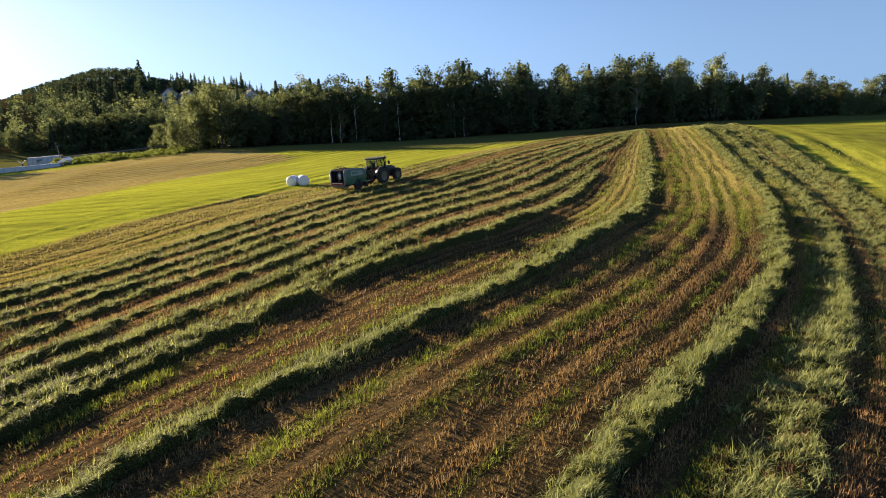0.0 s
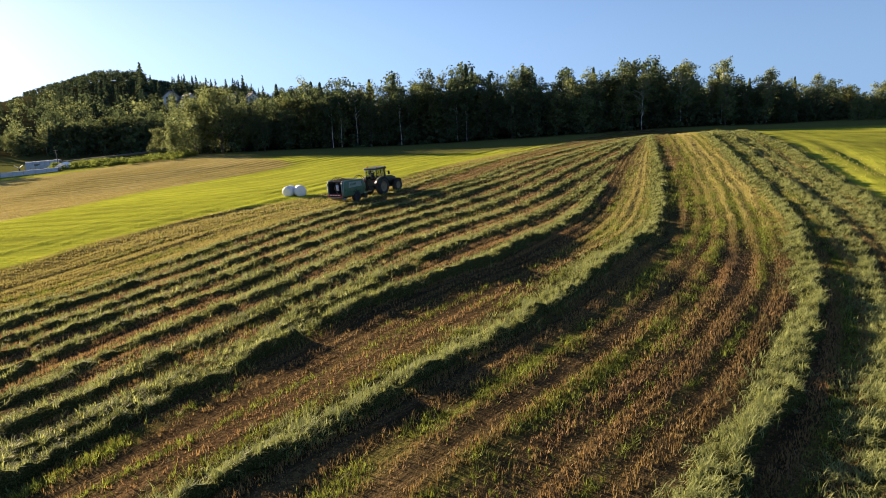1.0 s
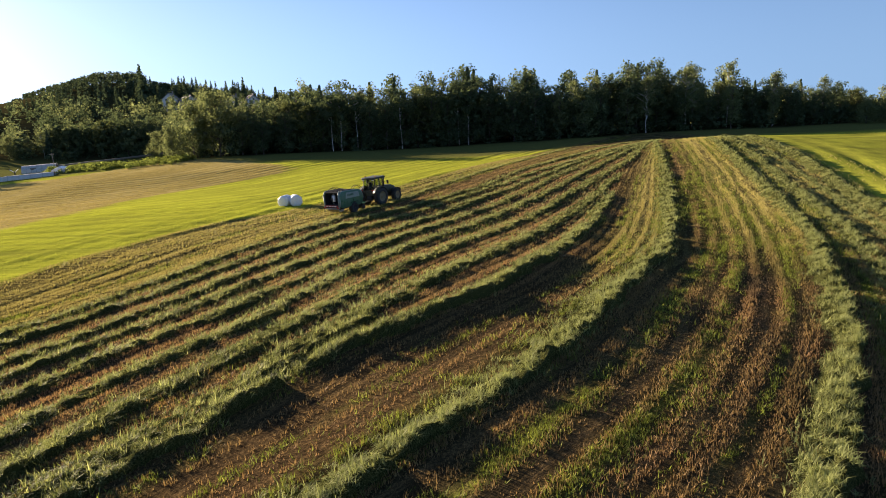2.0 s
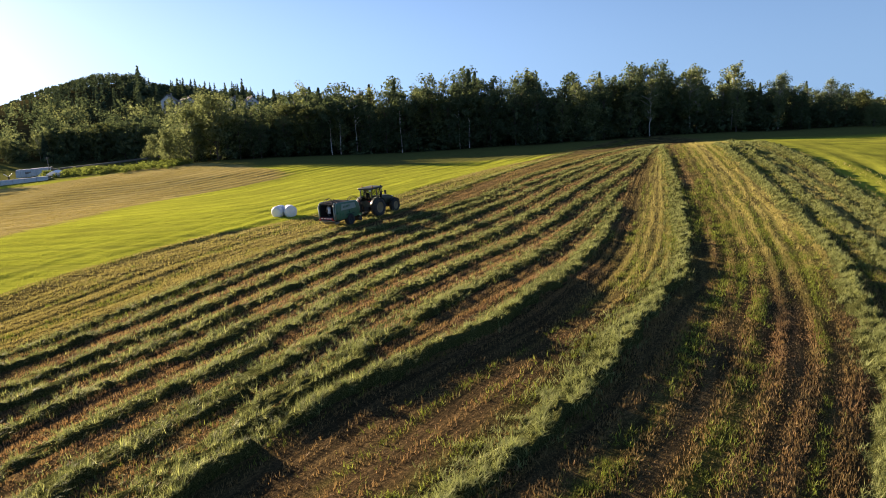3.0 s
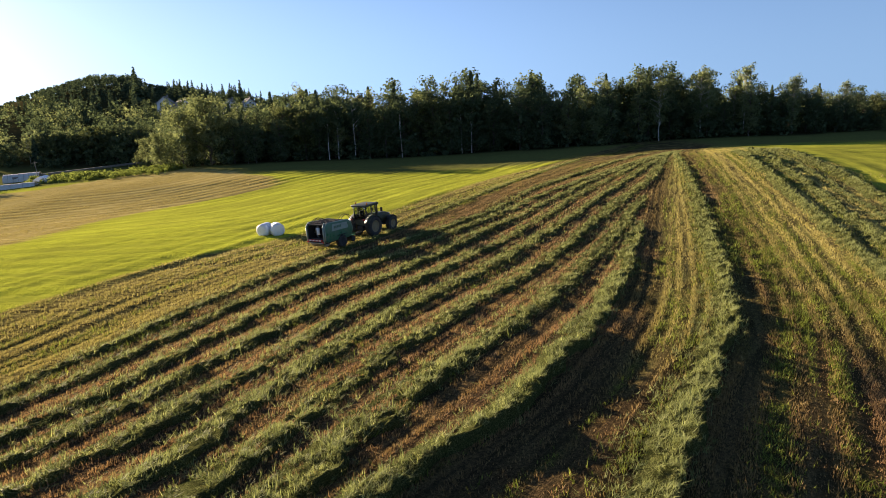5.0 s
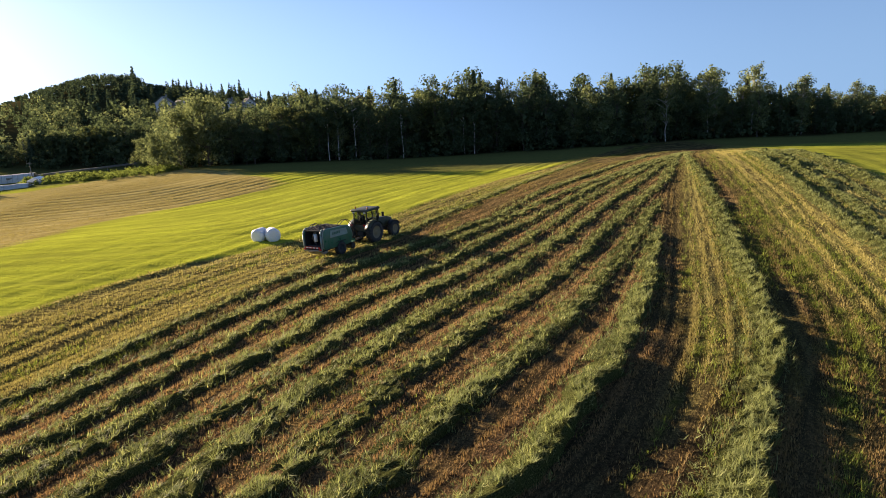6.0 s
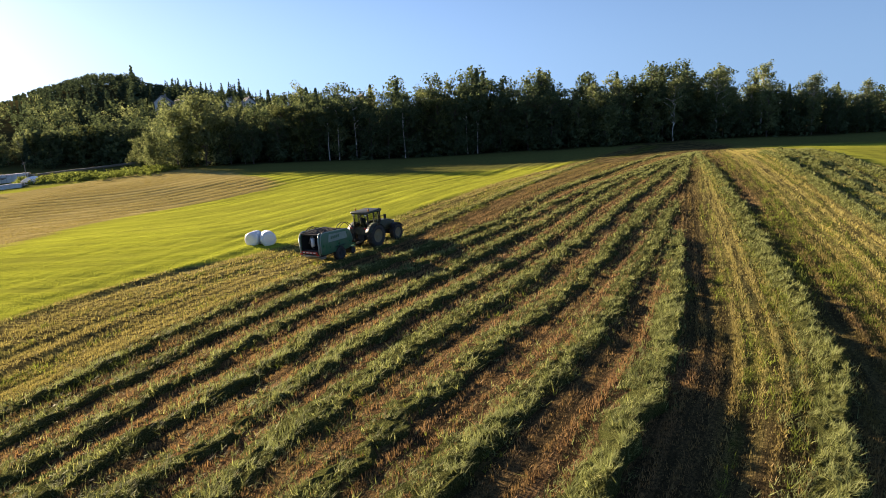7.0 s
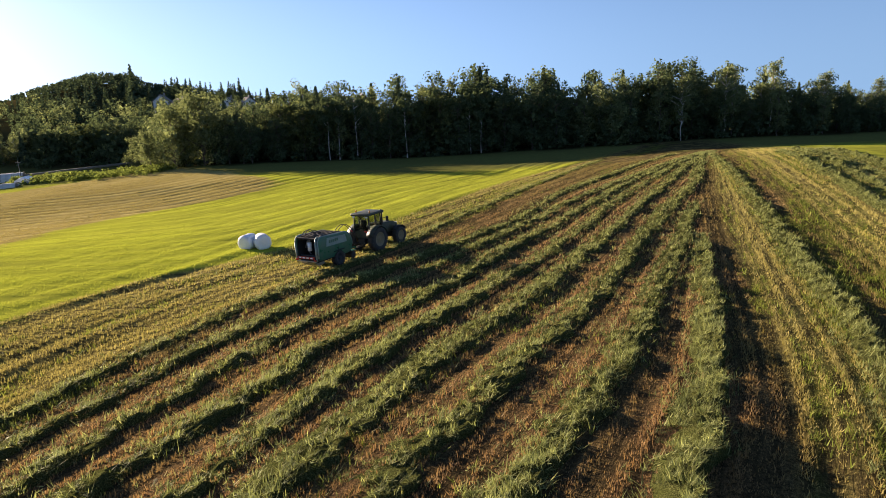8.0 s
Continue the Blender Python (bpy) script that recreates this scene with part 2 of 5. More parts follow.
# ---- mesh helpers ----
def raw_mesh(name, verts, tris=None, quads=None, mats=(), smooth=False, normals=None):
    me = bpy.data.meshes.new(name)
    verts = np.asarray(verts, np.float32)
    parts = [(np.asarray(f, np.int32), n) for f, n in ((tris, 3), (quads, 4)) if f is not None and len(f)]
    me.vertices.add(len(verts))
    me.vertices.foreach_set("co", verts.ravel())
    loops = np.concatenate([f.ravel() for f, n in parts])
    sizes = np.concatenate([np.full(len(f), n, np.int32) for f, n in parts])
    me.loops.add(len(loops))
    me.loops.foreach_set("vertex_index", loops)
    me.polygons.add(len(sizes))
    me.polygons.foreach_set("loop_start", np.concatenate([[0], np.cumsum(sizes)[:-1]]).astype(np.int32))
    me.polygons.foreach_set("use_smooth", np.full(len(sizes), smooth))
    for m in mats:
        me.materials.append(m)
    me.update()
    me.validate()
    if normals is not None:
        me.polygons.foreach_set("use_smooth", np.ones(len(sizes), bool))
        me.normals_split_custom_set_from_vertices((normals / np.linalg.norm(normals, axis=1)[:, None]).astype(np.float32))
    return me


def point_value(me, name, values):
    me.attributes.new(name, "FLOAT", "POINT").data.foreach_set("value", np.asarray(values, np.float32))


def part(name, bm, material, parent, label="", smooth=False):
    """Links a bmesh as one mesh object under a thing or a part."""
    me = bpy.data.meshes.new(name)
    bm.to_mesh(me)
    bm.free()
    me.materials.append(material)
    if smooth:
        me.polygons.foreach_set("use_smooth", np.ones(len(me.polygons), bool))
    ob = new(name, me)
    ob.parent = parent
    return tagged(ob, label)


def spikes(rng, pos, length, width, tilt, azim=None):
    """Grass blades farther off: one pointed triangle each."""
    n = len(pos)
    az = rng.uniform(0, 2 * np.pi, n) if azim is None else azim
    turn = az + rng.normal(0, 0.6, n)
    side = np.stack([-np.sin(turn), np.cos(turn), 0 * az], 1) * (width / 2)[:, None]
    tip = pos + np.stack([np.cos(az) * np.sin(tilt), np.sin(az) * np.sin(tilt), np.cos(tilt)], 1) * length[:, None]
    return np.stack([pos - side, pos + side, tip], 1).reshape(-1, 3), np.arange(n * 3).reshape(-1, 3)


def blades(rng, pos, length, width, tilt, azim=None, bend=0.35):
    """Grass blades: a bent strip of three triangles each. tilt: radians from upright."""
    n = len(pos)
    az = rng.uniform(0, 2 * np.pi, n) if azim is None else azim
    d = np.stack([np.cos(az), np.sin(az), 0 * az], 1)
    side = np.stack([-np.sin(az), np.cos(az), 0 * az], 1) * (width / 2)[:, None]
    up = np.array([0, 0, 1.0])
    a1 = np.clip(tilt - bend / 2, 0, 1.5)
    a2 = np.clip(tilt + bend, 0, 1.75)
    mid = pos + (d * np.sin(a1)[:, None] + up * np.cos(a1)[:, None]) * (length * 0.55)[:, None]
    tip = mid + (d * np.sin(a2)[:, None] + up * np.cos(a2)[:, None]) * (length * 0.45)[:, None]
    v = np.stack([pos - side, pos + side, mid - side * 0.8, mid + side * 0.8, tip], 1).reshape(-1, 3)
    b = np.arange(n)[:, None] * 5
    t = np.concatenate([b + [0, 1, 3], b + [0, 3, 2], b + [2, 3, 4]], 1).reshape(-1, 3)
    return v, t


# ---- materials ----
def shader(name):
    m = bpy.data.materials.new(name)
    m.use_nodes = True
    nt = m.node_tree
    return m, nt, nt.nodes["Principled BSDF"]


def nd(nt, kind, **inputs):
    n = nt.nodes.new(kind)
    for k, v in inputs.items():
        n.inputs[k.replace("_", " ")].default_value = v
    return n


def mixc(nt, fac, a, b, blend="MIX"):
    n = nt.nodes.new("ShaderNodeMix")
    n.data_type, n.blend_type = "RGBA", blend
    for sock, v in ((n.inputs[0], fac), (n.inputs[6], a), (n.inputs[7], b)):
        if isinstance(v, bpy.types.NodeSocket):
            nt.links.new(v, sock)
        elif isinstance(v, tuple):
            sock.default_value = (*v, 1)
        else:
            sock.default_value = v
    return n.outputs[2]


def ramp(nt, src, *stops):
    n = nt.nodes.new("ShaderNodeValToRGB")
    while len(n.color_ramp.elements) < len(stops):
        n.color_ramp.elements.new(0.5)
    for e, (p, c) in zip(n.color_ramp.elements, stops):
        e.position, e.color = p, (*c, 1) if isinstance(c, tuple) else (c, c, c, 1)
    nt.links.new(src, n.inputs[0])
    return n.outputs[0]


def noise_tex(nt, scale, detail=4.0, vec=None, rough=0.6):
    n = nd(nt, "ShaderNodeTexNoise", Scale=scale, Detail=detail, Roughness=rough)
    if vec is not None:
        nt.links.new(vec, n.inputs["Vector"])
    return n.outputs["Fac"]


def attr(nt, name):
    n = nt.nodes.new("ShaderNodeAttribute")
    n.attribute_name = name
    return n.outputs["Fac"]


def obj_coord(nt):
    return nt.nodes.new("ShaderNodeTexCoord").outputs["Object"]


def bump(nt, bsdf, height, strength=0.5, dist=0.02):
    b = nd(nt, "ShaderNodeBump", Strength=strength, Distance=dist)
    nt.links.new(height, b.inputs["Height"])
    nt.links.new(b.outputs[0], bsdf.inputs["Normal"])


def plain(name, colour, rough=0.5, metal=0.0, wear=0.25, scale=6.0, dirt=(0.16, 0.13, 0.09), bumpy=0.1):
    """Paint, rubber, metal or plastic with grime in two scales."""
    m, nt, b = shader(name)
    co = obj_coord(nt)
    n1, n2 = noise_tex(nt, scale, 5, co), noise_tex(nt, scale * 9, 3, co)
    base = mixc(nt, ramp(nt, n1, (0.42, 0.0), (0.75, wear)), colour, dirt)
    base = mixc(nt, ramp(nt, n2, (0.3, 0.0), (0.8, 0.25)), base, tuple(c * 0.6 for c in colour))
    nt.links.new(base, b.inputs["Base Color"])
    nt.links.new(ramp(nt, n1, (0.3, max(rough - 0.12, 0.03)), (0.8, min(rough + 0.2, 1.0))), b.inputs["Roughness"])
    b.inputs["Metallic"].default_value = metal
    bump(nt, b, n2, bumpy, 0.01)
    return m


def leafy(name, dark, light, through=0.35, warm=None, rough=0.6, by=None, grain=0.0, bleach=1.1, gloss=0.1, also=None, tuft=0.0):
    """Leaves or grass: each blade or leaf takes its own shade; some light passes through. by: an attribute that turns it warm."""
    m, nt, b = shader(name)
    g = nt.nodes.new("ShaderNodeNewGeometry")
    pick = g.outputs["Random Per Island"]
    if tuft:                            # blades of one tuft are alike
        both = nt.nodes.new("ShaderNodeMix")
        both.inputs[0].default_value = tuft
        nt.links.new(pick, both.inputs[2])
        nt.links.new(attr(nt, "tuft"), both.inputs[3])
        pick = both.outputs[0]
    shade = ramp(nt, pick, (0.0, dark), (0.55, tuple((p + q) / 2 for p, q in zip(dark, light))), (0.85, light), (1.0, tuple(min(c * bleach, 0.8) for c in light)))
    patch = noise_tex(nt, 0.35, 3, obj_coord(nt))
    if grain:
        shade = mixc(nt, 0.85, shade, ramp(nt, noise_tex(nt, grain, 3, obj_coord(nt)), (0.36, 0.22), (0.48, 0.78), (0.62, 1.1)), "MULTIPLY")
    shade = mixc(nt, ramp(nt, patch, (0.35, 0.0), (0.7, 0.45)), shade, tuple(c * 0.55 for c in dark))
    if warm:
        shade = mixc(nt, attr(nt, by), shade, mixc(nt, g.outputs["Random Per Island"], warm, tuple(c * 1.4 for c in warm)))
    if also:
        shade = mixc(nt, attr(nt, also[0]), shade, mixc(nt, g.outputs["Random Per Island"], tuple(c * 0.6 for c in also[1]), also[1]))
    nt.links.new(shade, b.inputs["Base Color"])
    b.inputs["Roughness"].default_value = rough
    b.inputs["Specular IOR Level"].default_value = gloss
    tr = nt.nodes.new("ShaderNodeBsdfTranslucent")
    nt.links.new(mixc(nt, 1.0, shade, (1.0, 1.0, 0.78), "MULTIPLY"), tr.inputs["Color"])
    mx = nd(nt, "ShaderNodeMixShader", Fac=through)
    nt.links.new(b.outputs[0], mx.inputs[1])
    nt.links.new(tr.outputs[0], mx.inputs[2])
    nt.links.new(mx.outputs[0], nt.nodes["Material Output"].inputs["Surface"])
    return m


def ground_material():
    m, nt, b = shader("field_ground")
    co = obj_coord(nt)
    fine, mid, big = noise_tex(nt, 9.0, 6, co, 0.7), noise_tex(nt, 1.7, 5, co), noise_tex(nt, 0.12, 4, co)
    comb = nd(nt, "ShaderNodeCombineXYZ")
    nt.links.new(attr(nt, "across"), comb.inputs[0])
    sep = nt.nodes.new("ShaderNodeSeparateXYZ")
    nt.links.new(co, sep.inputs[0])
    mul = nt.nodes.new("ShaderNodeMath")
    mul.operation = "MULTIPLY"
    mul.inputs[1].default_value = 0.1
    nt.links.new(sep.outputs[1], mul.inputs[0])
    nt.links.new(mul.outputs[0], comb.inputs[1])
    drill = noise_tex(nt, 2.6, 4, comb.outputs[0], 0.65)
    straw = mixc(nt, ramp(nt, fine, (0.36, 0.0), (0.64, 1.0)), (0.095, 0.078, 0.036), (0.31, 0.25, 0.10))
    rusty = mixc(nt, ramp(nt, fine, (0.36, 0.0), (0.64, 1.0)), (0.125, 0.08, 0.042), (0.38, 0.235, 0.11))
    green = mixc(nt, ramp(nt, fine, (0.3, 0.0), (0.7, 1.0)), (0.08, 0.10, 0.02), (0.27, 0.29, 0.06))
    c = mixc(nt, attr(nt, "rust"), straw, rusty)
    golden = mixc(nt, ramp(nt, fine, (0.34, 0.0), (0.62, 1.0)), (0.18, 0.15, 0.045), (0.56, 0.475, 0.15))
    c = mixc(nt, attr(nt, "gold"), c, golden)
    c = mixc(nt, attr(nt, "green"), c, green)
    c = mixc(nt, ramp(nt, drill, (0.42, 0.0), (0.58, 0.8)), c, (0.07, 0.056, 0.03))
    young = mixc(nt, ramp(nt, drill, (0.35, 0.0), (0.65, 1.0)), (0.34, 0.375, 0.04), (0.53, 0.555, 0.065))
    young = mixc(nt, ramp(nt, fine, (0.35, 0.0), (0.75, 0.4)), young, (0.13, 0.16, 0.02))
    # furrows and streaks are mixed to a darker colour
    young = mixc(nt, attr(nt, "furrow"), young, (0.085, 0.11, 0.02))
    # darker grass colour painted where the wood shades the meadow
    dull_shade_grass = mixc(nt, ramp(nt, mid, (0.3, 0.0), (0.7, 1.0)), (0.075, 0.085, 0.032), (0.13, 0.135, 0.045))
    young = mixc(nt, attr(nt, "dull_shade"), young, dull_shade_grass)
    c = mixc(nt, attr(nt, "meadow"), c, young)
    hay = mixc(nt, ramp(nt, drill, (0.35, 0.0), (0.65, 1.0)), (0.305, 0.25, 0.095), (0.48, 0.40, 0.155))
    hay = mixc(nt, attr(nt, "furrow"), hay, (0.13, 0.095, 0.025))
    c = mixc(nt, attr(nt, "hay"), c, hay)
    c = mixc(nt, attr(nt, "wood"), c, mixc(nt, mid, (0.035, 0.03, 0.014), (0.07, 0.065, 0.025)))
    c = mixc(nt, ramp(nt, big, (0.35, 0.0), (0.7, 0.3)), c, (0.09, 0.075, 0.03))
    c = mixc(nt, attr(nt, "soil"), c, mixc(nt, ramp(nt, fine, (0.36, 0.0), (0.64, 1.0)), (0.05, 0.034, 0.02), (0.17, 0.115, 0.055)))
    c = mixc(nt, attr(nt, "rough"), c, ramp(nt, noise_tex(nt, 26.0, 3, co, 0.7), (0.38, 0.45), (0.6, 1.0)), "MULTIPLY")
    nt.links.new(c, b.inputs["Base Color"])
    b.inputs["Roughness"].default_value = 0.95
    b.inputs["Specular IOR Level"].default_value = 0.0
    clods = noise_tex(nt, 22.0, 4, co, 0.7)
    both = nt.nodes.new("ShaderNodeMath")
    both.operation = "ADD"
    nt.links.new(fine, both.inputs[0])
    nt.links.new(clods, both.inputs[1])
    ribs = nt.nodes.new("ShaderNodeMath")
    ribs.operation = "MULTIPLY_ADD"
    ribs.inputs[1].default_value = 4.0
    nt.links.new(drill, ribs.inputs[0])
    nt.links.new(both.outputs[0], ribs.inputs[2])
    bump(nt, b, ribs.outputs[0], 1.0, 0.16)
    nt.links.new(attr(nt, "rough"), nt.nodes["Bump"].inputs["Strength"])
    return m


GROUND = ground_material()
SWATH = leafy("cut_grass", (0.07, 0.10, 0.03), (0.55, 0.58, 0.225), 0.42, (0.225, 0.25, 0.095), 0.6, "rust", 3.5, 1.5, tuft=0.75)
STUBBLE = leafy("stubble", (0.13, 0.10, 0.03), (0.34, 0.29, 0.105), 0.34, (0.28, 0.17, 0.08), 0.6, "rust", 4.0, also=("gold", (0.56, 0.485, 0.165)), tuft=0.6)
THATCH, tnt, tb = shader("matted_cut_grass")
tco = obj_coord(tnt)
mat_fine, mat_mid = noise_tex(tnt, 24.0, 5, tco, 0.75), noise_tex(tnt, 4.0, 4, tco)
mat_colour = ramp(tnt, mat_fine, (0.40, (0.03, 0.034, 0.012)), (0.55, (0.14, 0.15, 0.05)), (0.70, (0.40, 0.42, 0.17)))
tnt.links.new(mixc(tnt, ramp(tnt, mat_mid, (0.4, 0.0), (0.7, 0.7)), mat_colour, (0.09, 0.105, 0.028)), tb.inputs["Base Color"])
tb.inputs["Roughness"].default_value = 1.0
tb.inputs["Specular IOR Level"].default_value = 0.0
bump(tnt, tb, mat_fine, 1.0, 0.25)
TUFT = leafy("green_tufts", (0.13, 0.165, 0.025), (0.38, 0.44, 0.085), 0.42, grain=3.0, tuft=0.6)
MEADOW = leafy("meadow_grass", (0.28, 0.32, 0.045), (0.41, 0.44, 0.075), 0.42, bleach=1.0, gloss=0.0)
HAYLAND = leafy("dry_hay_grass", (0.28, 0.23, 0.085), (0.42, 0.35, 0.13), 0.35, gloss=0.0)
WEEDS = leafy("tall_weeds", (0.17, 0.215, 0.05), (0.31, 0.37, 0.10), 0.46, rough=1.0, gloss=0.0)
LEAF_A = leafy("broad_leaves", (0.085, 0.118, 0.06), (0.155, 0.20, 0.098), 0.42, bleach=1.0, rough=1.0, gloss=0.0)
LEAF_B = leafy("light_birch_leaves", (0.17, 0.205, 0.092), (0.275, 0.315, 0.145), 0.46, bleach=1.0, rough=1.0, gloss=0.0)
LEAF_C = leafy("willow_leaves", (0.09, 0.11, 0.045), (0.18, 0.205, 0.08), 0.4, rough=1.0, gloss=0.0)
NEEDLES = leafy("spruce_needles", (0.055, 0.08, 0.048), (0.11, 0.15, 0.08), 0.3, rough=1.0, gloss=0.0)
BARK = plain("grey_bark", (0.11, 0.085, 0.06), 0.9, 0, 0.5, 3.0, (0.05, 0.05, 0.03), 0.8)
BIRCH = plain("birch_bark", (0.55, 0.52, 0.46), 0.8, 0, 0.7, 2.5, (0.10, 0.09, 0.08), 0.4)


# ---- ground: one sheet to the horizon ----
def spread(a, b, fine, far, growth=1.12):
    mid = list(np.arange(a, b, fine))
    lo, hi, s = [a], [b], fine
    while hi[-1] < far:
        s *= growth
        hi.append(hi[-1] + s)
        lo.append(lo[-1] - s)
    return np.array(lo[:0:-1] + mid + hi)


def near_ground(x, y):
    """Ground with its small relief: ruts and clods along the mowing direction."""
    a = across(x, y)
    near = step((260 - np.hypot(x, y - 60)) / 80) * step((x + 92) / 8) * step((148 - y) / 14)
    open_land = step((line_x(MEADOW_EDGE, y) - x) / 0.8)
    beyond = step((x - line_x(LINES[-1][0], y) - 1.5) / 0.8)
    r = (0.16 + 0.03 * step((-a) / 2)) * (1 - 0.85 * step((-a - 12) / 10)) * (vnoise(a * 1.1, y * 0.08, 41) - 0.5) + 0.05 * (vnoise(a * 2.6, y * 0.25, 42) - 0.5) + 0.05 * (fbm(x * 1.3, y * 1.3, 43) - 0.5) + (0.10 - 0.07 * open_land) * (fbm(x * 0.25, y * 0.25, 44) - 0.5) - step((x + 76) / 8) * step((136 - y) / 8) * (0.04 + 0.23 * step((sweep(x, y) + 8) / 8)) * rut(x, y) * open_land - 0.10 * rut(x, y) * beyond
    return ground_z(x, y) + (r + 0.09 * open_land) * near


gx, gy = spread(-88, 46, 0.45, 3500, 1.14), spread(8, 132, 0.45, 3500, 1.14)
GX, GY = np.meshgrid(gx, gy)
X, Y = GX.ravel(), GY.ravel()
nx, ny = len(gx), len(gy)
i = (np.arange(ny - 1)[:, None] * nx + np.arange(nx - 1)).ravel()
me = raw_mesh("ground", np.stack([X, Y, near_ground(X, Y)], 1), None, np.stack([i, i + 1, i + nx + 1, i + nx], 1), [GROUND], True)
kinds = list(cover(X, Y))
kinds[5] = np.where(kinds[5] < -0.8, -sweep(X, Y) - 41, kinds[5])
kinds.append(gold_at(across(X, Y), Y))
kinds.append(0.9 - 0.8 * np.clip(np.maximum(kinds[0], kinds[1]) + 0.6 * kinds[6] * step((Y - 42) / 20), 0, 1))
point_value(me, "dull_shade", dull_shade(X, Y))
soil = step((kinds[5] - 24.8) / 1.2) * step((30.2 - kinds[5]) / 1.0) * step((42 - Y) / 10)
point_value(me, "soil", soil * (0.25 + 0.5 * step((fbm(X * 0.35, Y * 0.35, 69) - 0.35) / 0.25)))
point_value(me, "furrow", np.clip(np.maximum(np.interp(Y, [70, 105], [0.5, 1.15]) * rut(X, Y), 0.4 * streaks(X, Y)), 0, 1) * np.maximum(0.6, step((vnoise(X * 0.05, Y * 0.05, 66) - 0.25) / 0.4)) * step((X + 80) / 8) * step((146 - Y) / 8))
for key, val in zip(("meadow", "hay", "wood", "green", "rust", "across", "gold", "rough"), kinds):
    point_value(me, key, val)
ground = tagged(new("ground", me), "rolling mown hay field with stubble and bright meadow", "field", kind="structure")


# ---- windrows ----
def windrow(k, points, height, width):
    """One swath of cut grass: a lumpy mound with loose blades all over it."""
    rng = np.random.default_rng(100 + k)
    y0, y1 = points[0][1] - 12, points[-1][1] + (22 if points[-1][1] > 100 else 18 if points[-1][1] > 90 else 2)
    n = int((y1 - y0) / 0.2)
    ys = np.linspace(y0, y1, n)
    xs = line_x(points, ys) - 0.15 + 0.34 * (vnoise(ys * 0.45, ys * 0 + k, 51) - 0.5) + 0.30 * (vnoise(ys * 1.4, ys * 0 + k, 52) - 0.5)
    dx = np.gradient(xs, ys)
    nrm = np.stack([np.ones(n), -dx], 1) / np.hypot(1, dx)[:, None]
    us = np.concatenate([np.linspace(-1, 0.7, 11), (0.82, 0.93, 1.0)])
    wid = width * np.interp(ys, [12, 26], [0.8 if k > 8 else 1.0, 1.0]) * (0.7 if k > 9 else 0.66 if k > 7 else 1.0) * (0.52 + 0.20 * (vnoise(ys * 0.6, ys * 0 + 7 * k, 53) - 0.5) + 0.20 * (vnoise(ys * 1.7, ys * 0 + 7 * k, 57) - 0.5))
    hgt = height * np.interp(ys, [18, 32, 60, 85], [1.4 if k == 8 else 1.1 if k == 9 else 1.25 if k == 10 else 1.05, 1.6 if k in (8, 9) else 1.7 if k == 10 else 1.0, 1.1 if k in (8, 9) else 1.7 if k > 9 else 1.0, 1.9 if k > 9 else 1.1 if k > 8 else 0.75]) * (0.17 + 0.36 * vnoise(ys * 0.5, ys * 0 + 3 * k, 54) + 0.30 * vnoise(ys * 1.5, ys * 0 + 3 * k, 58)) * step((ys - y0) / 1.5) * step((y1 - ys) / 5.0)

    def place(s, u):
        """s: row index, u: -1 to 1 across."""
        i0 = np.clip(s.astype(int), 0, n - 2)
        f = s - i0
        lerp = lambda a: a[i0] * (1 - f) + a[i0 + 1] * f
        w, h = lerp(wid), lerp(hgt)
        w = w * np.where(u < 0, 1.35, 0.42 + 0.6 * vnoise(lerp(ys) * 1.2, 0 * u + 9 * k, 59))
        x = lerp(xs) + lerp(nrm[:, 0]) * u * w
        y = lerp(ys) + lerp(nrm[:, 1]) * u * w
        lump = 0.45 + 0.95 * fbm(x * 1.9, y * 1.9, 60 + k)
        prof = np.where(u < 0.72, np.sin(np.pi / 2 * np.clip((u + 1) / 1.72, 0, 1)) ** 0.8, np.cos(np.pi / 2 * np.clip((u - 0.72) / 0.28, 0, 1)) ** 0.5)
        return np.stack([x, y, ground_z(x, y) - 0.05 + (h * lump + 0.04) * prof + (np.interp(y, [20, 50], [0.36, 0.2]) * (fbm(x * 2.4, y * 2.4, 70) - 0.5) + 0.19 * (vnoise(x * 5.6, y * 5.6, 71) - 0.45)) * prof], 1)

    S, U = np.meshgrid(np.arange(n), us, indexing="ij")
    mound = place(S.ravel().astype(float), U.ravel())
    m = len(us)
    i = (np.arange(n - 1)[:, None] * m + np.arange(m - 1)).ravel()
    quads = np.stack([i, i + 1, i + m + 1, i + m], 1)
    # loose tufts of blades, thicker where the line passes near
    per_m = np.interp(ys, [8, 22, 34, 50, 75, 110], [175, 155, 112, 60, 34, 20]) * width / 1.7 * np.where(ys < points[0][1] - 1, 0.12, 1.0)
    cum = np.concatenate([[0], np.cumsum((per_m[1:] + per_m[:-1]) / 2 * np.diff(ys) * np.hypot(1, dx[1:]))])
    tufts, each = int(cum[-1] * 1.35), 6
    s = np.interp(rng.uniform(0, cum[-1], tufts), cum, np.arange(n))
    u = np.clip(rng.normal(-0.25 if k == 9 else -0.12, 0.75 if k == 9 else 0.48 if k == 10 else 0.6, tufts), -2.4, 1.25)
    pos = place(np.clip(s, 0, n - 1.001), np.clip(u, -1, 1))
    clump = fbm(pos[:, 0] * 2.6, pos[:, 1] * 2.6, 82, 2) + rng.uniform(-0.08, 0.08, tufts) > 0.44
    s, u, pos = s[clump], u[clump], pos[clump]
    tufts = len(u)
    over = np.abs(u) > 1
    pos[over, 0] += (u[over] - np.sign(u[over])) * 0.8
    pos[:, 2] = np.where(over, ground_z(pos[:, 0], pos[:, 1]) + 0.01, pos[:, 2])
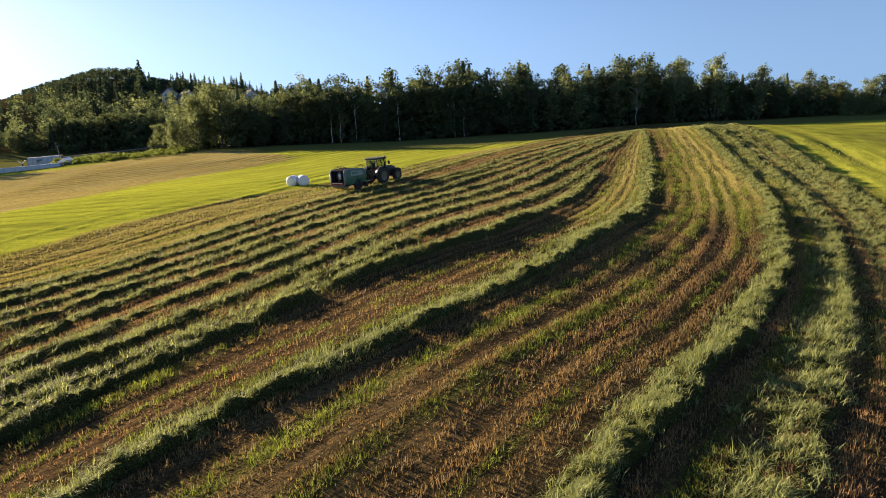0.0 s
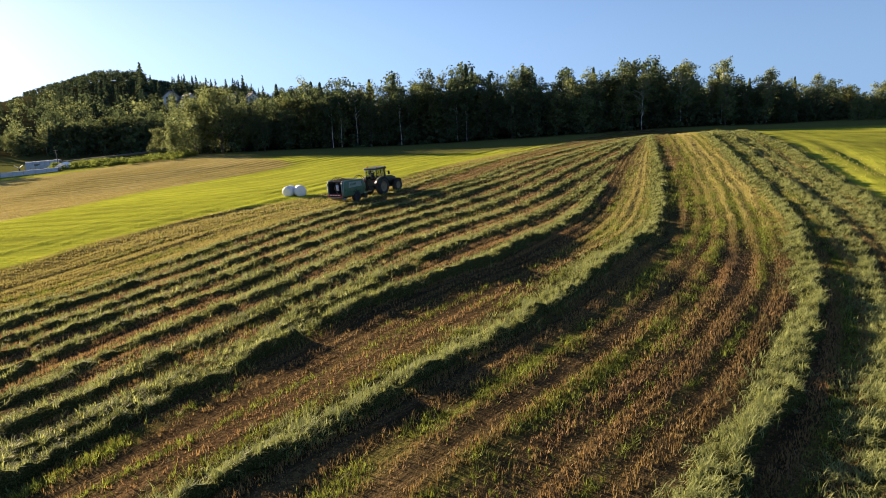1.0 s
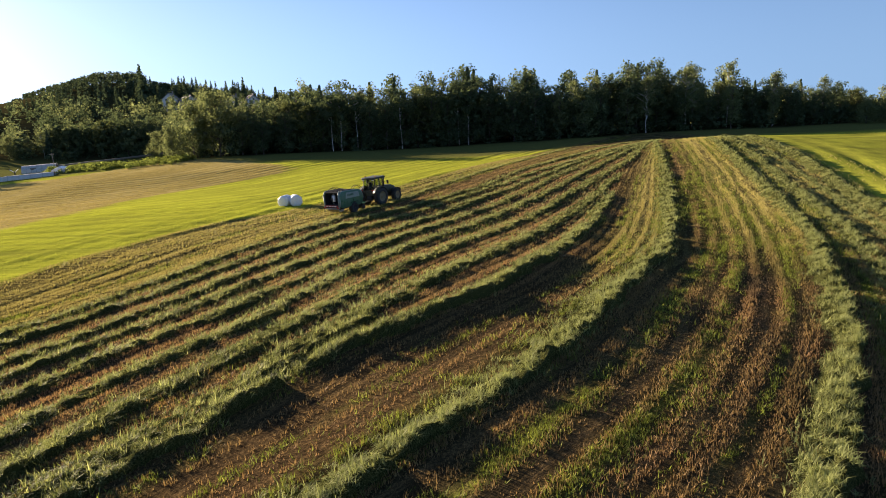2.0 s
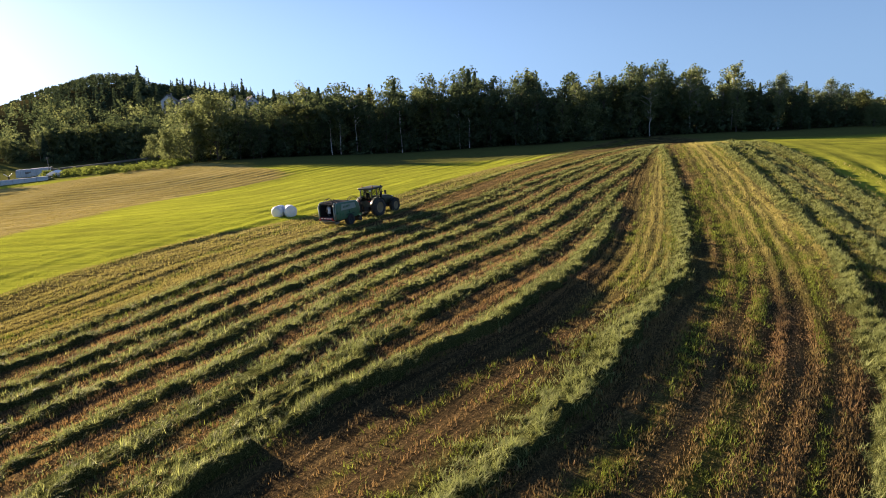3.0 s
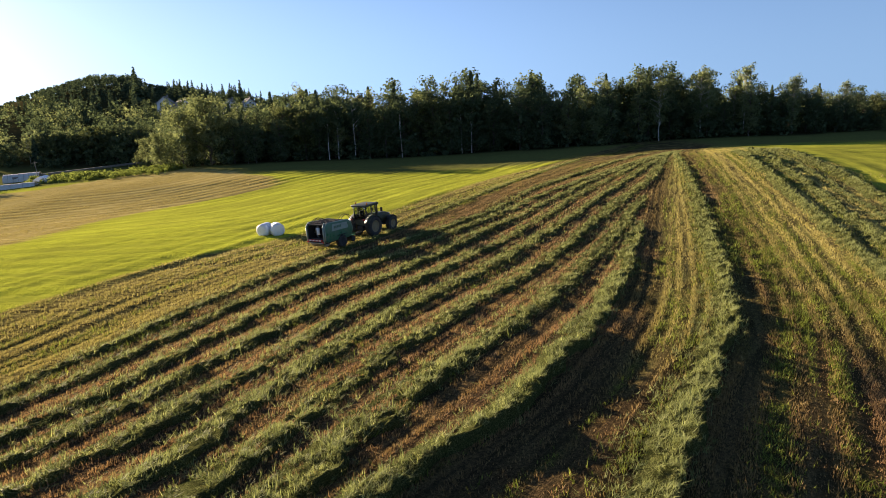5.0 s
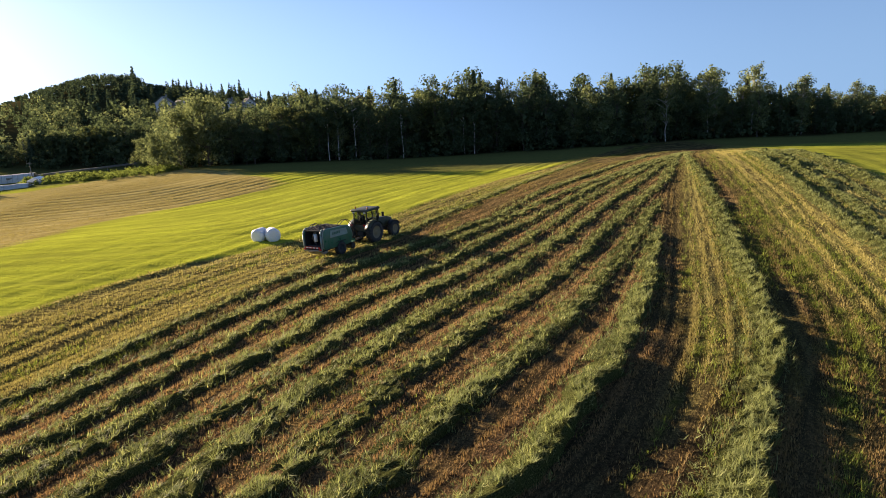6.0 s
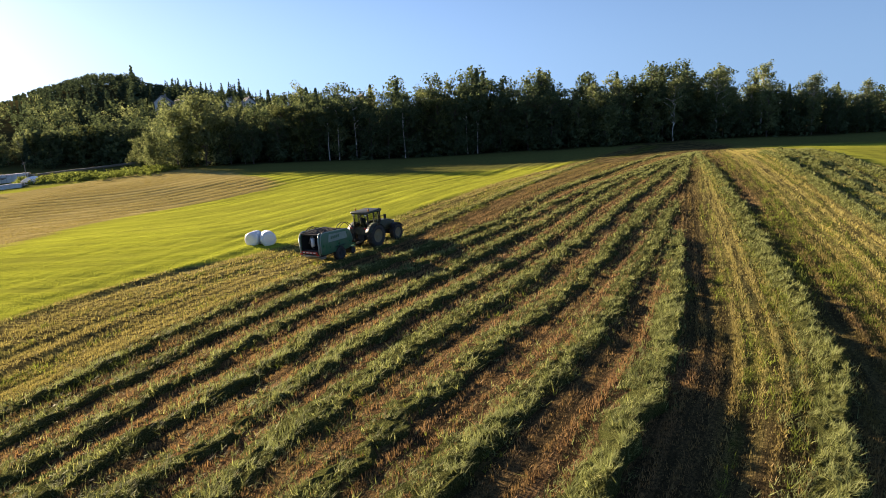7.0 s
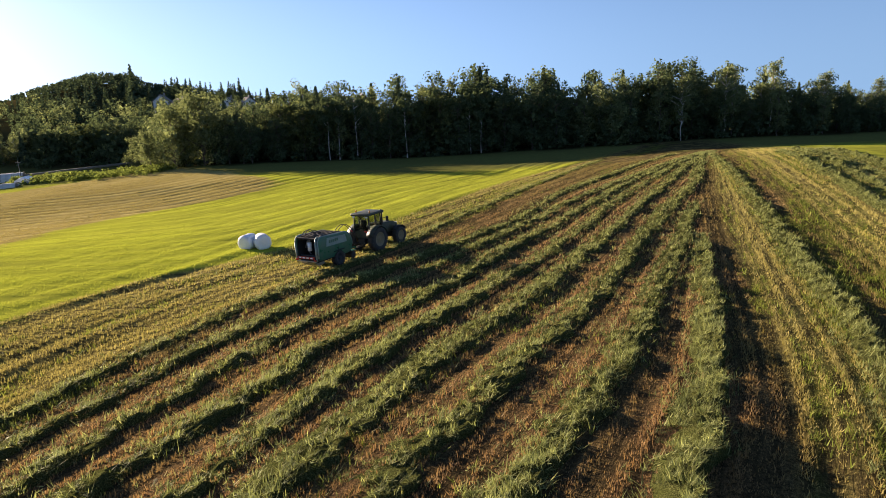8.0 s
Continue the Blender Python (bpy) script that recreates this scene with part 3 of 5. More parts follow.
    comb = np.arctan2(-0.25, 1.0) + 2.6 * (fbm(pos[:, 0] * 1.6, pos[:, 1] * 1.6, 81) - 0.5) * 3 + rng.normal(0, 1.3, tufts)
    lean = np.repeat(rng.uniform(0.4, 1.4, tufts), each)
    pos, comb = np.repeat(pos, each, 0), np.repeat(comb, each)
    count = len(pos)
    big = np.interp(pos[:, 1], [8, 30, 60, 110], [1.0, 1.15, 1.6, 2.3])
    pos = pos + rng.normal(0, 0.035, (count, 3)) * np.minimum(big, 1.6)[:, None]
    length = rng.uniform(0.07, 0.23, count) * np.minimum(big, 1.2) * np.where(rng.uniform(0, 1, count) < np.interp(pos[:, 1], [20, 50], [0.16, 0.05]), 1.8, 1.0)
    thick, tip, way = rng.uniform(0.010, 0.022, count) * big, np.clip(lean + rng.normal(0, 0.25, count), 0, 1.5), comb + rng.normal(0, 0.8, count)
    close = (pos[:, 1] < 20) & (pos[:, 1] > 7)
    v, t = blades(rng, pos[close], length[close], thick[close], tip[close], way[close])
    v2, t2 = spikes(rng, pos[~close], length[~close], thick[~close] * 1.2, tip[~close], way[~close])
    t = np.concatenate([t, t2 + len(v)])
    v = np.concatenate([v, v2])
    pos = np.concatenate([np.repeat(pos[close], 5, 0), np.repeat(pos[~close], 3, 0)])
    label = "long curved windrow of cut grey-green grass on the stubble" if height < 0.4 else "tall thick windrow of cut grass casting a long shadow"
    row = tagged(new("windrow"), label, "windrow", "windrows on the field")
    # mound coloured darker so that the blades over it stand out
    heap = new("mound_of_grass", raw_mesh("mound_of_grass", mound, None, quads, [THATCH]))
    loose = new("loose_grass", raw_mesh("loose_grass", v, t, None, [SWATH]))
    point_value(loose.data, "rust", np.maximum(0.75 if k > 8 else 0.0, step((fbm(pos[:, 0] * 0.5, pos[:, 1] * 0.5, 85) - 0.45) / 0.3)))
    heap.parent, loose.parent = row, row
    kin = np.repeat(rng.uniform(0, 1, tufts), each)
    point_value(loose.data, "tuft", np.concatenate([np.repeat(kin[close], 5), np.repeat(kin[~close], 3)]))
    tagged(heap, "dark packed grass"), tagged(loose, "loose sunlit stalks and blades")
    return row


for k, (points, height, width) in enumerate(LINES):
    windrow(k, points, height, width)


# ---- standing grass: stubble, green tufts, meadow, hay land ----
def scatter(rng, x0, x1, y0, y1, dens, keep):
    """Random places in a rectangle, thinned by keep(x, y) from 0 to 1."""
    n = int((x1 - x0) * (y1 - y0) * dens)
    x, y = rng.uniform(x0, x1, n), rng.uniform(y0, y1, n)
    k = rng.uniform(0, 1, n) < keep(x, y)
    return x[k], y[k]


def grass_sheet(name, label, mat, seed, areas, keep, length, width, tilt, rust=False):
    rng = np.random.default_rng(seed)
    vs, ts, rs, base = [], [], [], 0
    for x0, x1, y0, y1, dens, size in areas:
        x, y = scatter(rng, x0, x1, y0, y1, dens, keep)
        n = len(x)
        pos = np.stack([x, y, near_ground(x, y) - 0.01], 1)
        pos = np.repeat(pos, 2, 0) + rng.normal(0, 0.02 * size, (2 * n, 3)) * (1, 1, 0)
        x, y, n = pos[:, 0], pos[:, 1], 2 * n
        tall = 0.6 + 0.8 * mown_line(across(x, y), x, y) if rust else 1.0
        v, t = spikes(rng, pos, rng.uniform(*length, n) * min(size, 1.6) * tall, rng.uniform(*width, n) * size, rng.uniform(*tilt, n))
        vs.append(v), ts.append(t + base), rs.append(np.repeat(cover(x, y)[4] * (1 - 0.7 * cover(x, y)[3]), 3))
        base += len(v)
    me = raw_mesh(name, np.concatenate(vs), np.concatenate(ts), None, [mat])
    co = np.concatenate(vs)
    root = np.repeat(co[::3], 3, 0)     # neighbours in one handbreadth are alike
    cell = (np.floor(root[:, 0] * 6.5) * 12.9898 + np.floor(root[:, 1] * 6.5) * 78.233) % 6283.0
    point_value(me, "tuft", (np.sin(cell) * 43758.5453) % 1.0)
    if rust:
        point_value(me, "rust", np.concatenate(rs))
        point_value(me, "gold", 0.85 * gold_at(across(co[:, 0], co[:, 1]), co[:, 1]))
    return tagged(new(name, me), label, "grass", kind="stuff")


def on_stubble(x, y):
    m, h, w, g, r, a = cover(x, y)
    return (1 - m) * (1 - h) * (1 - w) * np.clip(2.2 * vnoise(a * 1.7, y * 0.05, 91) - 0.1, np.interp(y, [46, 60], [0.5, 0.15]), 1) * (0.65 + 0.35 * gold_at(a, y)) * (0.5 + 0.6 * mown_line(a, x, y)) * np.where(a < -0.8, 1 - 0.6 * rut(x, y), 1) * (1 - 0.65 * step((a - 24.8) / 1.2) * step((30.2 - a) / 1.0) * step((42 - y) / 10))


def on_tufts(x, y):
    m, h, w, g, r, a = cover(x, y)
    return (1 - m) * (1 - h) * (1 - w) * g * step((fbm(x * 0.9, y * 0.9, 95) - 0.36) / 0.2)


def on_meadow(x, y):
    m, h, w, g, r, a = cover(x, y)
    return m * (1 - h) * (1 - w) * (1 - dull_shade(x, y)) * (1 - 0.85 * streaks(x, y)) * (1 - 0.95 * rut(x, y))


def on_hay(x, y):
    m, h, w, g, r, a = cover(x, y)
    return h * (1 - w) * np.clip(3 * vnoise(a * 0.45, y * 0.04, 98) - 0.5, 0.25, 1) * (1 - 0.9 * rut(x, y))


grass_sheet("stubble", "short straw-coloured stubble left by the mower", STUBBLE, 201,
            [(-12, 15, 9, 22, 230, 1.1), (-20, 24, 22, 34, 240, 1.1), (-26, 30, 34, 46, 215, 1.15), (-44, 36, 46, 60, 90, 1.5), (-44, -26, 34, 46, 80, 1.5), (-30, 46, 60, 118, 38, 2.1)],
            on_stubble, (0.05, 0.13), (0.014, 0.034), (0.0, 0.8), True)
grass_sheet("grass_tufts", "bright green tufts of uncut grass among stubble", TUFT, 202,
            [(-12, 16, 9, 22, 260, 1.0), (-22, 26, 22, 36, 150, 1.2), (-30, 36, 36, 56, 60, 1.6), (-34, 46, 56, 112, 18, 2.2)],
            on_tufts, (0.09, 0.23), (0.014, 0.030), (0.2, 1.1))
grass_sheet("meadow_grass", "short sunlit yellow-green meadow grass", MEADOW, 203,
            [(-50, 0, 40, 80, 70, 1.2), (-60, 30, 80, 130, 16, 1.5), (30, 70, 24, 60, 30, 1.0), (-108, -66, 145, 165, 6, 3.2)],
            on_meadow, (0.05, 0.12), (0.013, 0.026), (0.1, 0.8))
grass_sheet("hay_grass", "dry straw-yellow grass on the far slope", HAYLAND, 204,
            [(-120, -20, 70, 165, 10, 3.4)], on_hay, (0.05, 0.10), (0.02, 0.04), (0.1, 0.9))


# ---- trees ----
def tube(bm, a, b, ra, rb, sides=7):
    """A tapered tube from a to b."""
    a, b = Vector(a), Vector(b)
    q = (b - a).to_track_quat("Z", "Y").to_matrix()
    rings = []
    for p, r in ((a, ra), (b, rb)):
        rings.append([bm.verts.new(p + q @ Vector((r * math.cos(2 * math.pi * k / sides), r * math.sin(2 * math.pi * k / sides), 0))) for k in range(sides)])
    for k in range(sides):
        bm.faces.new((rings[0][k], rings[0][(k + 1) % sides], rings[1][(k + 1) % sides], rings[1][k]))
    bm.faces.new(rings[1])
    bm.faces.new(rings[0][::-1])


def leaf_quads(rng, pos, out, size, flat=0.75):
    """Leaf clumps: small bent four-sided sprays, each an island."""
    n = len(pos)
    nor = rng.normal(0, 1, (n, 3)) * flat + out
    nor /= np.linalg.norm(nor, axis=1)[:, None] + 1e-9
    t1 = np.cross(nor, rng.normal(0, 1, (n, 3)))
    t1 /= np.linalg.norm(t1, axis=1)[:, None] + 1e-9
    t2 = np.cross(nor, t1)
    s = (size * rng.uniform(0.6, 1.3, n))[:, None]
    j = lambda: rng.uniform(0.6, 1.15, (n, 1))
    v = np.stack([pos - t1 * s * j() * 0.5, pos - t2 * s * j() * 0.35 + nor * s * 0.12, pos + t1 * s * j() * 0.5, pos + t2 * s * j() * 0.35 + nor * s * 0.12], 1)
    soft = out / (np.linalg.norm(out, axis=1)[:, None] + 1e-9) + 0.35 * nor
    soft /= np.linalg.norm(soft, axis=1)[:, None] + 1e-9
    return v.reshape(-1, 3), np.repeat(soft, 4, 0)


def core(rng, c, r, nu=6, nv=4, squash=0.85):
    """The dense inside of a clump: broad sprays at all angles, with the ways out of it."""
    n = nu * nv
    d = rng.normal(0, 1, (n, 3))
    d /= np.linalg.norm(d, axis=1)[:, None]
    pos = c + d * (r * rng.uniform(0.15, 0.9, n) ** 0.6)[:, None] * np.array([1, 1, squash])
    v, _ = leaf_quads(rng, pos, d, r * 0.62, 1.2)
    return v, np.repeat(d + (0, 0, 0.25), 4, 0) / 1.1


def broad_crown(rng, H, R, base, lobes, count, size):
    """Points on a heap of uneven lobes, and the ways out of them."""
    t = rng.uniform(0, 1, lobes) ** 0.8
    zc = H * (base + (0.93 - base) * t)
    spread_r = R * np.sin(np.pi * (0.16 + 0.72 * t)) ** 0.8
    az = rng.uniform(0, 2 * np.pi, lobes)
    rad = spread_r * rng.uniform(0.1, 0.86, lobes)
    c = np.stack([np.cos(az) * rad, np.sin(az) * rad, zc], 1)
    r = np.clip(R * rng.uniform(0.20, 0.38, lobes) * (1.1 - 0.45 * t), 0.4, None)
    k = rng.choice(lobes, count, p=r**2 / (r**2).sum())
    d = rng.normal(0, 1, (count, 3))
    d /= np.linalg.norm(d, axis=1)[:, None]
    rr = r[k] * rng.uniform(0.5, 1.22, count)
    pos = c[k] + d * rr[:, None] * np.array([1, 1, 0.85])
    return pos, d, c, r


def tree(kind, seed, H, R, base, label, leaf, bark, lobes=22, count=1500, size=0.5):
    """Empty at the foot with a tapered trunk and limbs, and a crown of leaf clumps."""
    rng = np.random.default_rng(seed)
    root = tagged(new(kind), label, "tree", "trees at the wood's edge")
    pos, d, c, r = broad_crown(rng, H, R, base, lobes, count, size)
    v, soft = leaf_quads(rng, pos, d * 0.8 + np.array([0, 0, 0.3]), size)
    if bark is not BIRCH:
        cores = [core(rng, c[k], r[k] * 0.58, 5, 3) for k in range(lobes)] + [core(rng, np.array([0, 0, H * (0.5 + base * 0.4)]), R * 0.42, 7, 5, 0.22 * H / (R * 0.42))]
        v, soft = (np.concatenate([first] + [one[k] for one in cores]) for k, first in ((0, v), (1, soft)))
    bm = bmesh.new()
    p, rad = Vector((0, 0, -0.3)), (0.009 if bark is BIRCH else 0.014) * H
    for s in range(5):
        nxt = Vector((rng.normal(0, 0.012 * H), rng.normal(0, 0.012 * H), H * 0.17 * (s + 1)))
        tube(bm, p, nxt, rad, rad * 0.74)
        p, rad = nxt, rad * 0.74
    for k in range(0, lobes, 2):
        z = max(H * base * 0.8, c[k][2] - r[k] * 1.6)
        tube(bm, (0, 0, z), tuple(c[k]), 0.006 * H, 0.002 * H, 5)
    part("trunk", bm, bark, root)
    crown = new("crown", raw_mesh("crown", v, None, np.arange(len(v)).reshape(-1, 4), [leaf], normals=soft))
    crown.parent = root
    return root


def conifer(rng, H, R, tiers, per):
    """Drooping pointed boughs in tiers round a stem, four corners each, with the ways out."""
    n = tiers * per
    t = np.clip((np.repeat(np.arange(tiers), per) + rng.uniform(0.1, 0.9, n)) / tiers, 0, 0.995)
    z = H * (0.05 + 0.95 * t)
    r = R * (1 - t) ** 0.9 * rng.uniform(0.65, 1.1, n) + 0.015 * H
    az = rng.uniform(0, 2 * np.pi, n)
    d = np.stack([np.cos(az), np.sin(az), 0 * az], 1)
    side = np.stack([-np.sin(az), np.cos(az), 0 * az], 1) * (0.26 * r + 0.014 * H)[:, None]
    up = np.array([0, 0, 1.0])
    stem = up * (z + 0.02 * H)[:, None]
    mid = d * (r * 0.55)[:, None] + up * (z - r * 0.12)[:, None]
    tip = d * r[:, None] + up * (z - r * rng.uniform(0.25, 0.55, n))[:, None]
    v = np.stack([stem, mid - side, tip, mid + side], 1).reshape(-1, 3)
    return v, np.repeat(d * 0.75 + up * 0.5, 4, 0)


def spruce(seed, H, R, label, tiers=30, per=12):
    rng = np.random.default_rng(seed)
    root = tagged(new("spruce_tree"), label, "tree", "trees at the wood's edge")
    v, soft = conifer(rng, H, R, tiers, per)
    bm = bmesh.new()
    tube(bm, (0, 0, -0.3), (0, 0, H * 0.99), 0.014 * H, 0.02)
    part("trunk", bm, BARK, root)
    crown = new("crown", raw_mesh("crown", v, None, np.arange(len(v)).reshape(-1, 4), [NEEDLES], normals=soft))
    crown.parent = root
    return root


def at(x, y, turn=0.0, size=1.0, sink=0.05):
    return Matrix.Translation((x, y, float(ground_z(x, y)) - sink)) @ pose(0, 0, 0, 0, 0, turn) @ Matrix.Scale(size, 4)


MODELS = [
    (tree("broadleaf_tree", 1, 16, 5.2, 0.06, "tall dense broadleaf tree with a dark shaded side", LEAF_A, BARK, 54, 2200, 0.54), 16),
    (tree("broadleaf_tree", 2, 15, 5.4, 0.05, "broad green tree with rounded crown at the wood's edge", LEAF_A, BARK, 62, 2200, 0.54), 15),
    (tree("broadleaf_tree", 3, 17, 4.6, 0.10, "tall slender green tree with sunlit top", LEAF_B, BARK, 50, 2300, 0.49), 17),
    (tree("willow_tree", 4, 13, 5.4, 0.03, "wide grey-green willow with leaves to the ground", LEAF_C, BARK, 66, 2300, 0.53), 13),
    (tree("birch_tree", 5, 17, 3.9, 0.30, "birch with pale trunk and light feathery crown", LEAF_B, BIRCH, 64, 2600, 0.48), 17),
    (tree("broadleaf_tree", 6, 14, 5.0, 0.04, "bushy dark green tree reaching low to the meadow", LEAF_A, BARK, 58, 2200, 0.54), 14),
]
BACK = [
    (tree("broadleaf_tree", 21, 16, 5.2, 0.2, "green broadleaf tree standing inside the wood", LEAF_A, BARK, 40, 1100, 0.70), 16),
    (tree("broadleaf_tree", 22, 17, 4.8, 0.22, "tall light green tree with sunlit crown inside the wood", LEAF_B, BARK, 36, 1100, 0.68), 17),
    (tree("birch_tree", 23, 16, 2.8, 0.55, "slim birch with a long bare white trunk", LEAF_A, BIRCH, 16, 1300, 0.6), 16),
    (tree("broadleaf_tree", 24, 12, 5.6, 0.02, "broad light green tree lit by the low sun", LEAF_B, BARK, 50, 3400, 0.46), 12),
]
SPRUCE = spruce(11, 17, 4.0, "dark narrow spruce with a pointed top")


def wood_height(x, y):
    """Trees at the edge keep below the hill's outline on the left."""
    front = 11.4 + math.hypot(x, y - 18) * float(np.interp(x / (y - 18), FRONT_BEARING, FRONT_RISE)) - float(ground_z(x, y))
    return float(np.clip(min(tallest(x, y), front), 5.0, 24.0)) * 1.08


rng = np.random.default_rng(77)
spots, used = [], set()
for rank, (back, gap, tall) in enumerate(((2.0, 5.2, 0.72), (8.5, 5.4, 0.86), (15.5, 5.2, 0.96), (24.0, 9.0, 1.0))):
    x = (-70.0, -155.0, -150.0, -70.0)[rank] + rank * 1.7
    while x < 146:
        px, py = x + rng.normal(0, 0.8), float(edge_y(x)) + back + rng.normal(0, 1.2)
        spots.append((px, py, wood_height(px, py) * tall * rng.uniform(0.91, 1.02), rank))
        x += gap * rng.uniform(0.8, 1.25) * (1.0 if x < 110 else 1.5)


def plant(index, x, y, H, turn):
    model, own = MODELS[index] if index < len(MODELS) else (SPRUCE, 17) if index == 6 else BACK[index - 7]
    if model.name not in used:
        used.add(model.name)
        model.matrix_basis = at(x, y, turn, H / own)
        return model
    return copy_thing(model, at(x, y, turn, H / own / model.scale[0]))


for x, y, H, rank in spots:
    pick = int(rng.choice(7, p=[0.24, 0.20, 0.20, 0.07, 0.07, 0.12, 0.10])) if rank else int(rng.choice([0, 1, 2, 3, 5], p=[0.28, 0.24, 0.14, 0.12, 0.22]))
    if rank > 1 and pick != 6:
        pick = 7 + pick % 2
    plant(pick, x, y, H * (0.97 if pick == 6 else 1.0), rng.uniform(0, 360))


# trees that stand apart: model, place, height, turn
for index, x, y, H, turn in ((4, 52.5, 170.0, 15.0, 20), (4, 63.0, 172.0, 17.0, 140), (1, 49.0, 176.0, 19.0, 60), (1, 55.0, 178.0, 18.2, 200), (4, 66.5, 176.0, 17.8, 250), (4, 76.5, 178.0, 18.3, 90), (4, 88.0, 176.0, 15.0, 15),
                             (10, -80.5, 186.0, 8.5, 200), (10, -68.0, 166.5, 9.5, 30), (10, -63.5, 169.0, 15.0, 150), (10, -57.5, 171.0, 18.0, 80), (2, -52.0, 172.0, 13.5, 10), (10, 105.8, 165.5, 6.4, 75), (10, 112.0, 167.0, 9.8, 160), (5, 116.0, 168.0, 10.5, 200), (1, 122.0, 170.0, 10.5, 300),
                             (10, 36.0, 168.0, 13.0, 40), (9, -28.5, 173.0, 15.5, 0), (9, -26.3, 173.4, 14.5, 70), (9, -22.0, 172.6, 15.0, 160), (9, -10.2, 170.5, 15.0, 250), (9, 4.6, 172.2, 15.5, 300), (9, 7.0, 172.8, 14.5, 30),
                             (6, -46.5, 190.0, 18.0, 0), (6, -36.5, 190.0, 18.2, 100), (6, 9.8, 192.0, 20.0, 40), (6, 24.0, 188.0, 19.2, 0), (6, 25.5, 189.0, 18.4, 200), (4, 103.0, 180.0, 13.0, 0),
                             (2, -121.0, 214.0, 10.5, 0), (10, -127.0, 216.0, 9.5, 120), (10, -139.0, 211.0, 8.0, 10),
                             (7, -128.0, 294.0, 8.6, 10), (8, -120.0, 295.0, 8.6, 100), (7, -113.0, 294.0, 8.6, 200), (8, -97.0, 295.0, 8.6, 10), (7, -88.0, 295.0, 8.6, 50),
                             (1, -128.0, 171.0, 11.5, 10), (0, -133.5, 169.5, 12.5, 80), (5, -138.0, 176.0, 12.0, 30)):
    plant(index, x, y, H, turn)


# ---- the woods on the slope and the hill, too many to count ----
def far_woods():
    rng = np.random.default_rng(31)
    groups = {0: [], 1: [], 2: []}
    for i in range(3300):
        x, y = rng.uniform(-370, 150), rng.uniform(178, 460)
        if i >= 2900:
            x, y = rng.uniform(-270, -115), rng.uniform(365, 432)
        lone = i >= 3260                # pointed spruces on the shoulder of the hill
        if lone:
            x, y = rng.uniform(-150, -88), rng.uniform(325, 342)
        if y < edge_y(x) + (6 if x < -72 else 30) or (abs(x + 123) < 13 and 300 < y < 324) or (abs(x + 93) < 11 and 300 < y < 322) or (-94 < x < -62 and y < edge_y(x) + 15):
            continue
        if (x > 60 and y > 300) or x < -0.85 * y + 20 - 50 * (y < 220) or (x > -60 and (y > 270 or rng.uniform() < 0.35)):
            continue
        needled = rng.uniform() < np.interp(y, [180, 270, 295, 320], [0.04, 0.10, 0.7, 0.97])
        H = rng.uniform(8, 11.5) if not needled else rng.uniform(7.0, 11.0) + (3.5 if rng.uniform() < 0.12 else 0)
        if y < 285 and -150 < x < -70:
            H = min(H, 10.0)
        # raised behind the front ranks to keep the low sun off them
        if x > -62:
            H = rng.uniform(11.5, 15.0)
        if lone:
            needled, H = True, rng.uniform(10.5, 15.5)
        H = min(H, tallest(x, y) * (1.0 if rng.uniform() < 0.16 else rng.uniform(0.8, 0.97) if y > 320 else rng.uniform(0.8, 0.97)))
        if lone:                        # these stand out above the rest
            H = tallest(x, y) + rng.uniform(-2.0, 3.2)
        if H < 3.0:
            continue
        z = float(ground_z(x, y)) - 0.3
        if needled:
            pine = y > 335 and rng.uniform() < 0.75 and not lone
            if pine:
                pos, out, c, r = broad_crown(rng, H, H * 0.36, 0.25, 9, 85, 0.8)
                groups[0].append(leaf_quads(rng, pos + (x, y, z), out, 0.85))
                groups[0].append(core(rng, np.array([x, y, z + H * 0.6]), H * 0.24, 5, 3, 1.2))
            else:
                v, soft = conifer(rng, H, H * (0.27 if lone else 0.2), 14, 10 if lone else 7)
                groups[0].append((v + (x, y, z), soft))
        else:
            pos, d, c, r = broad_crown(rng, H, H * 0.46, 0.0, 16, 115, 0.9)
            v, soft = leaf_quads(rng, pos + (x, y, z), d * 0.8 + np.array([0, 0, 0.3]), 0.85)
            g = 1 if rng.uniform() < 0.55 else 2
            groups[g].append((v, soft))
            for k in range(0, 16, 4):
                groups[g].append(core(rng, c[k] + (x, y, z), r[k] * 0.8, 4, 3))
            groups[g].append(core(rng, np.array([x, y, z + H * 0.42]), H * 0.30, 5, 3, 1.15))
    verts, ways = (np.concatenate([one[k] for g in range(3) for one in groups[g]]) for k in (0, 1))
    me = raw_mesh("far_woods", verts, None, np.arange(len(verts)).reshape(-1, 4), [NEEDLES, LEAF_A, LEAF_B], normals=ways)
    counts = [sum(len(v) for v, _ in groups[g]) // 4 for g in range(3)]
    me.polygons.foreach_set("material_index", np.repeat(np.arange(3, dtype=np.int32), counts))
    tagged(new("far_woods", me), "mixed woods of spruce and broadleaf trees on the hill", "woods", kind="stuff")


far_woods()


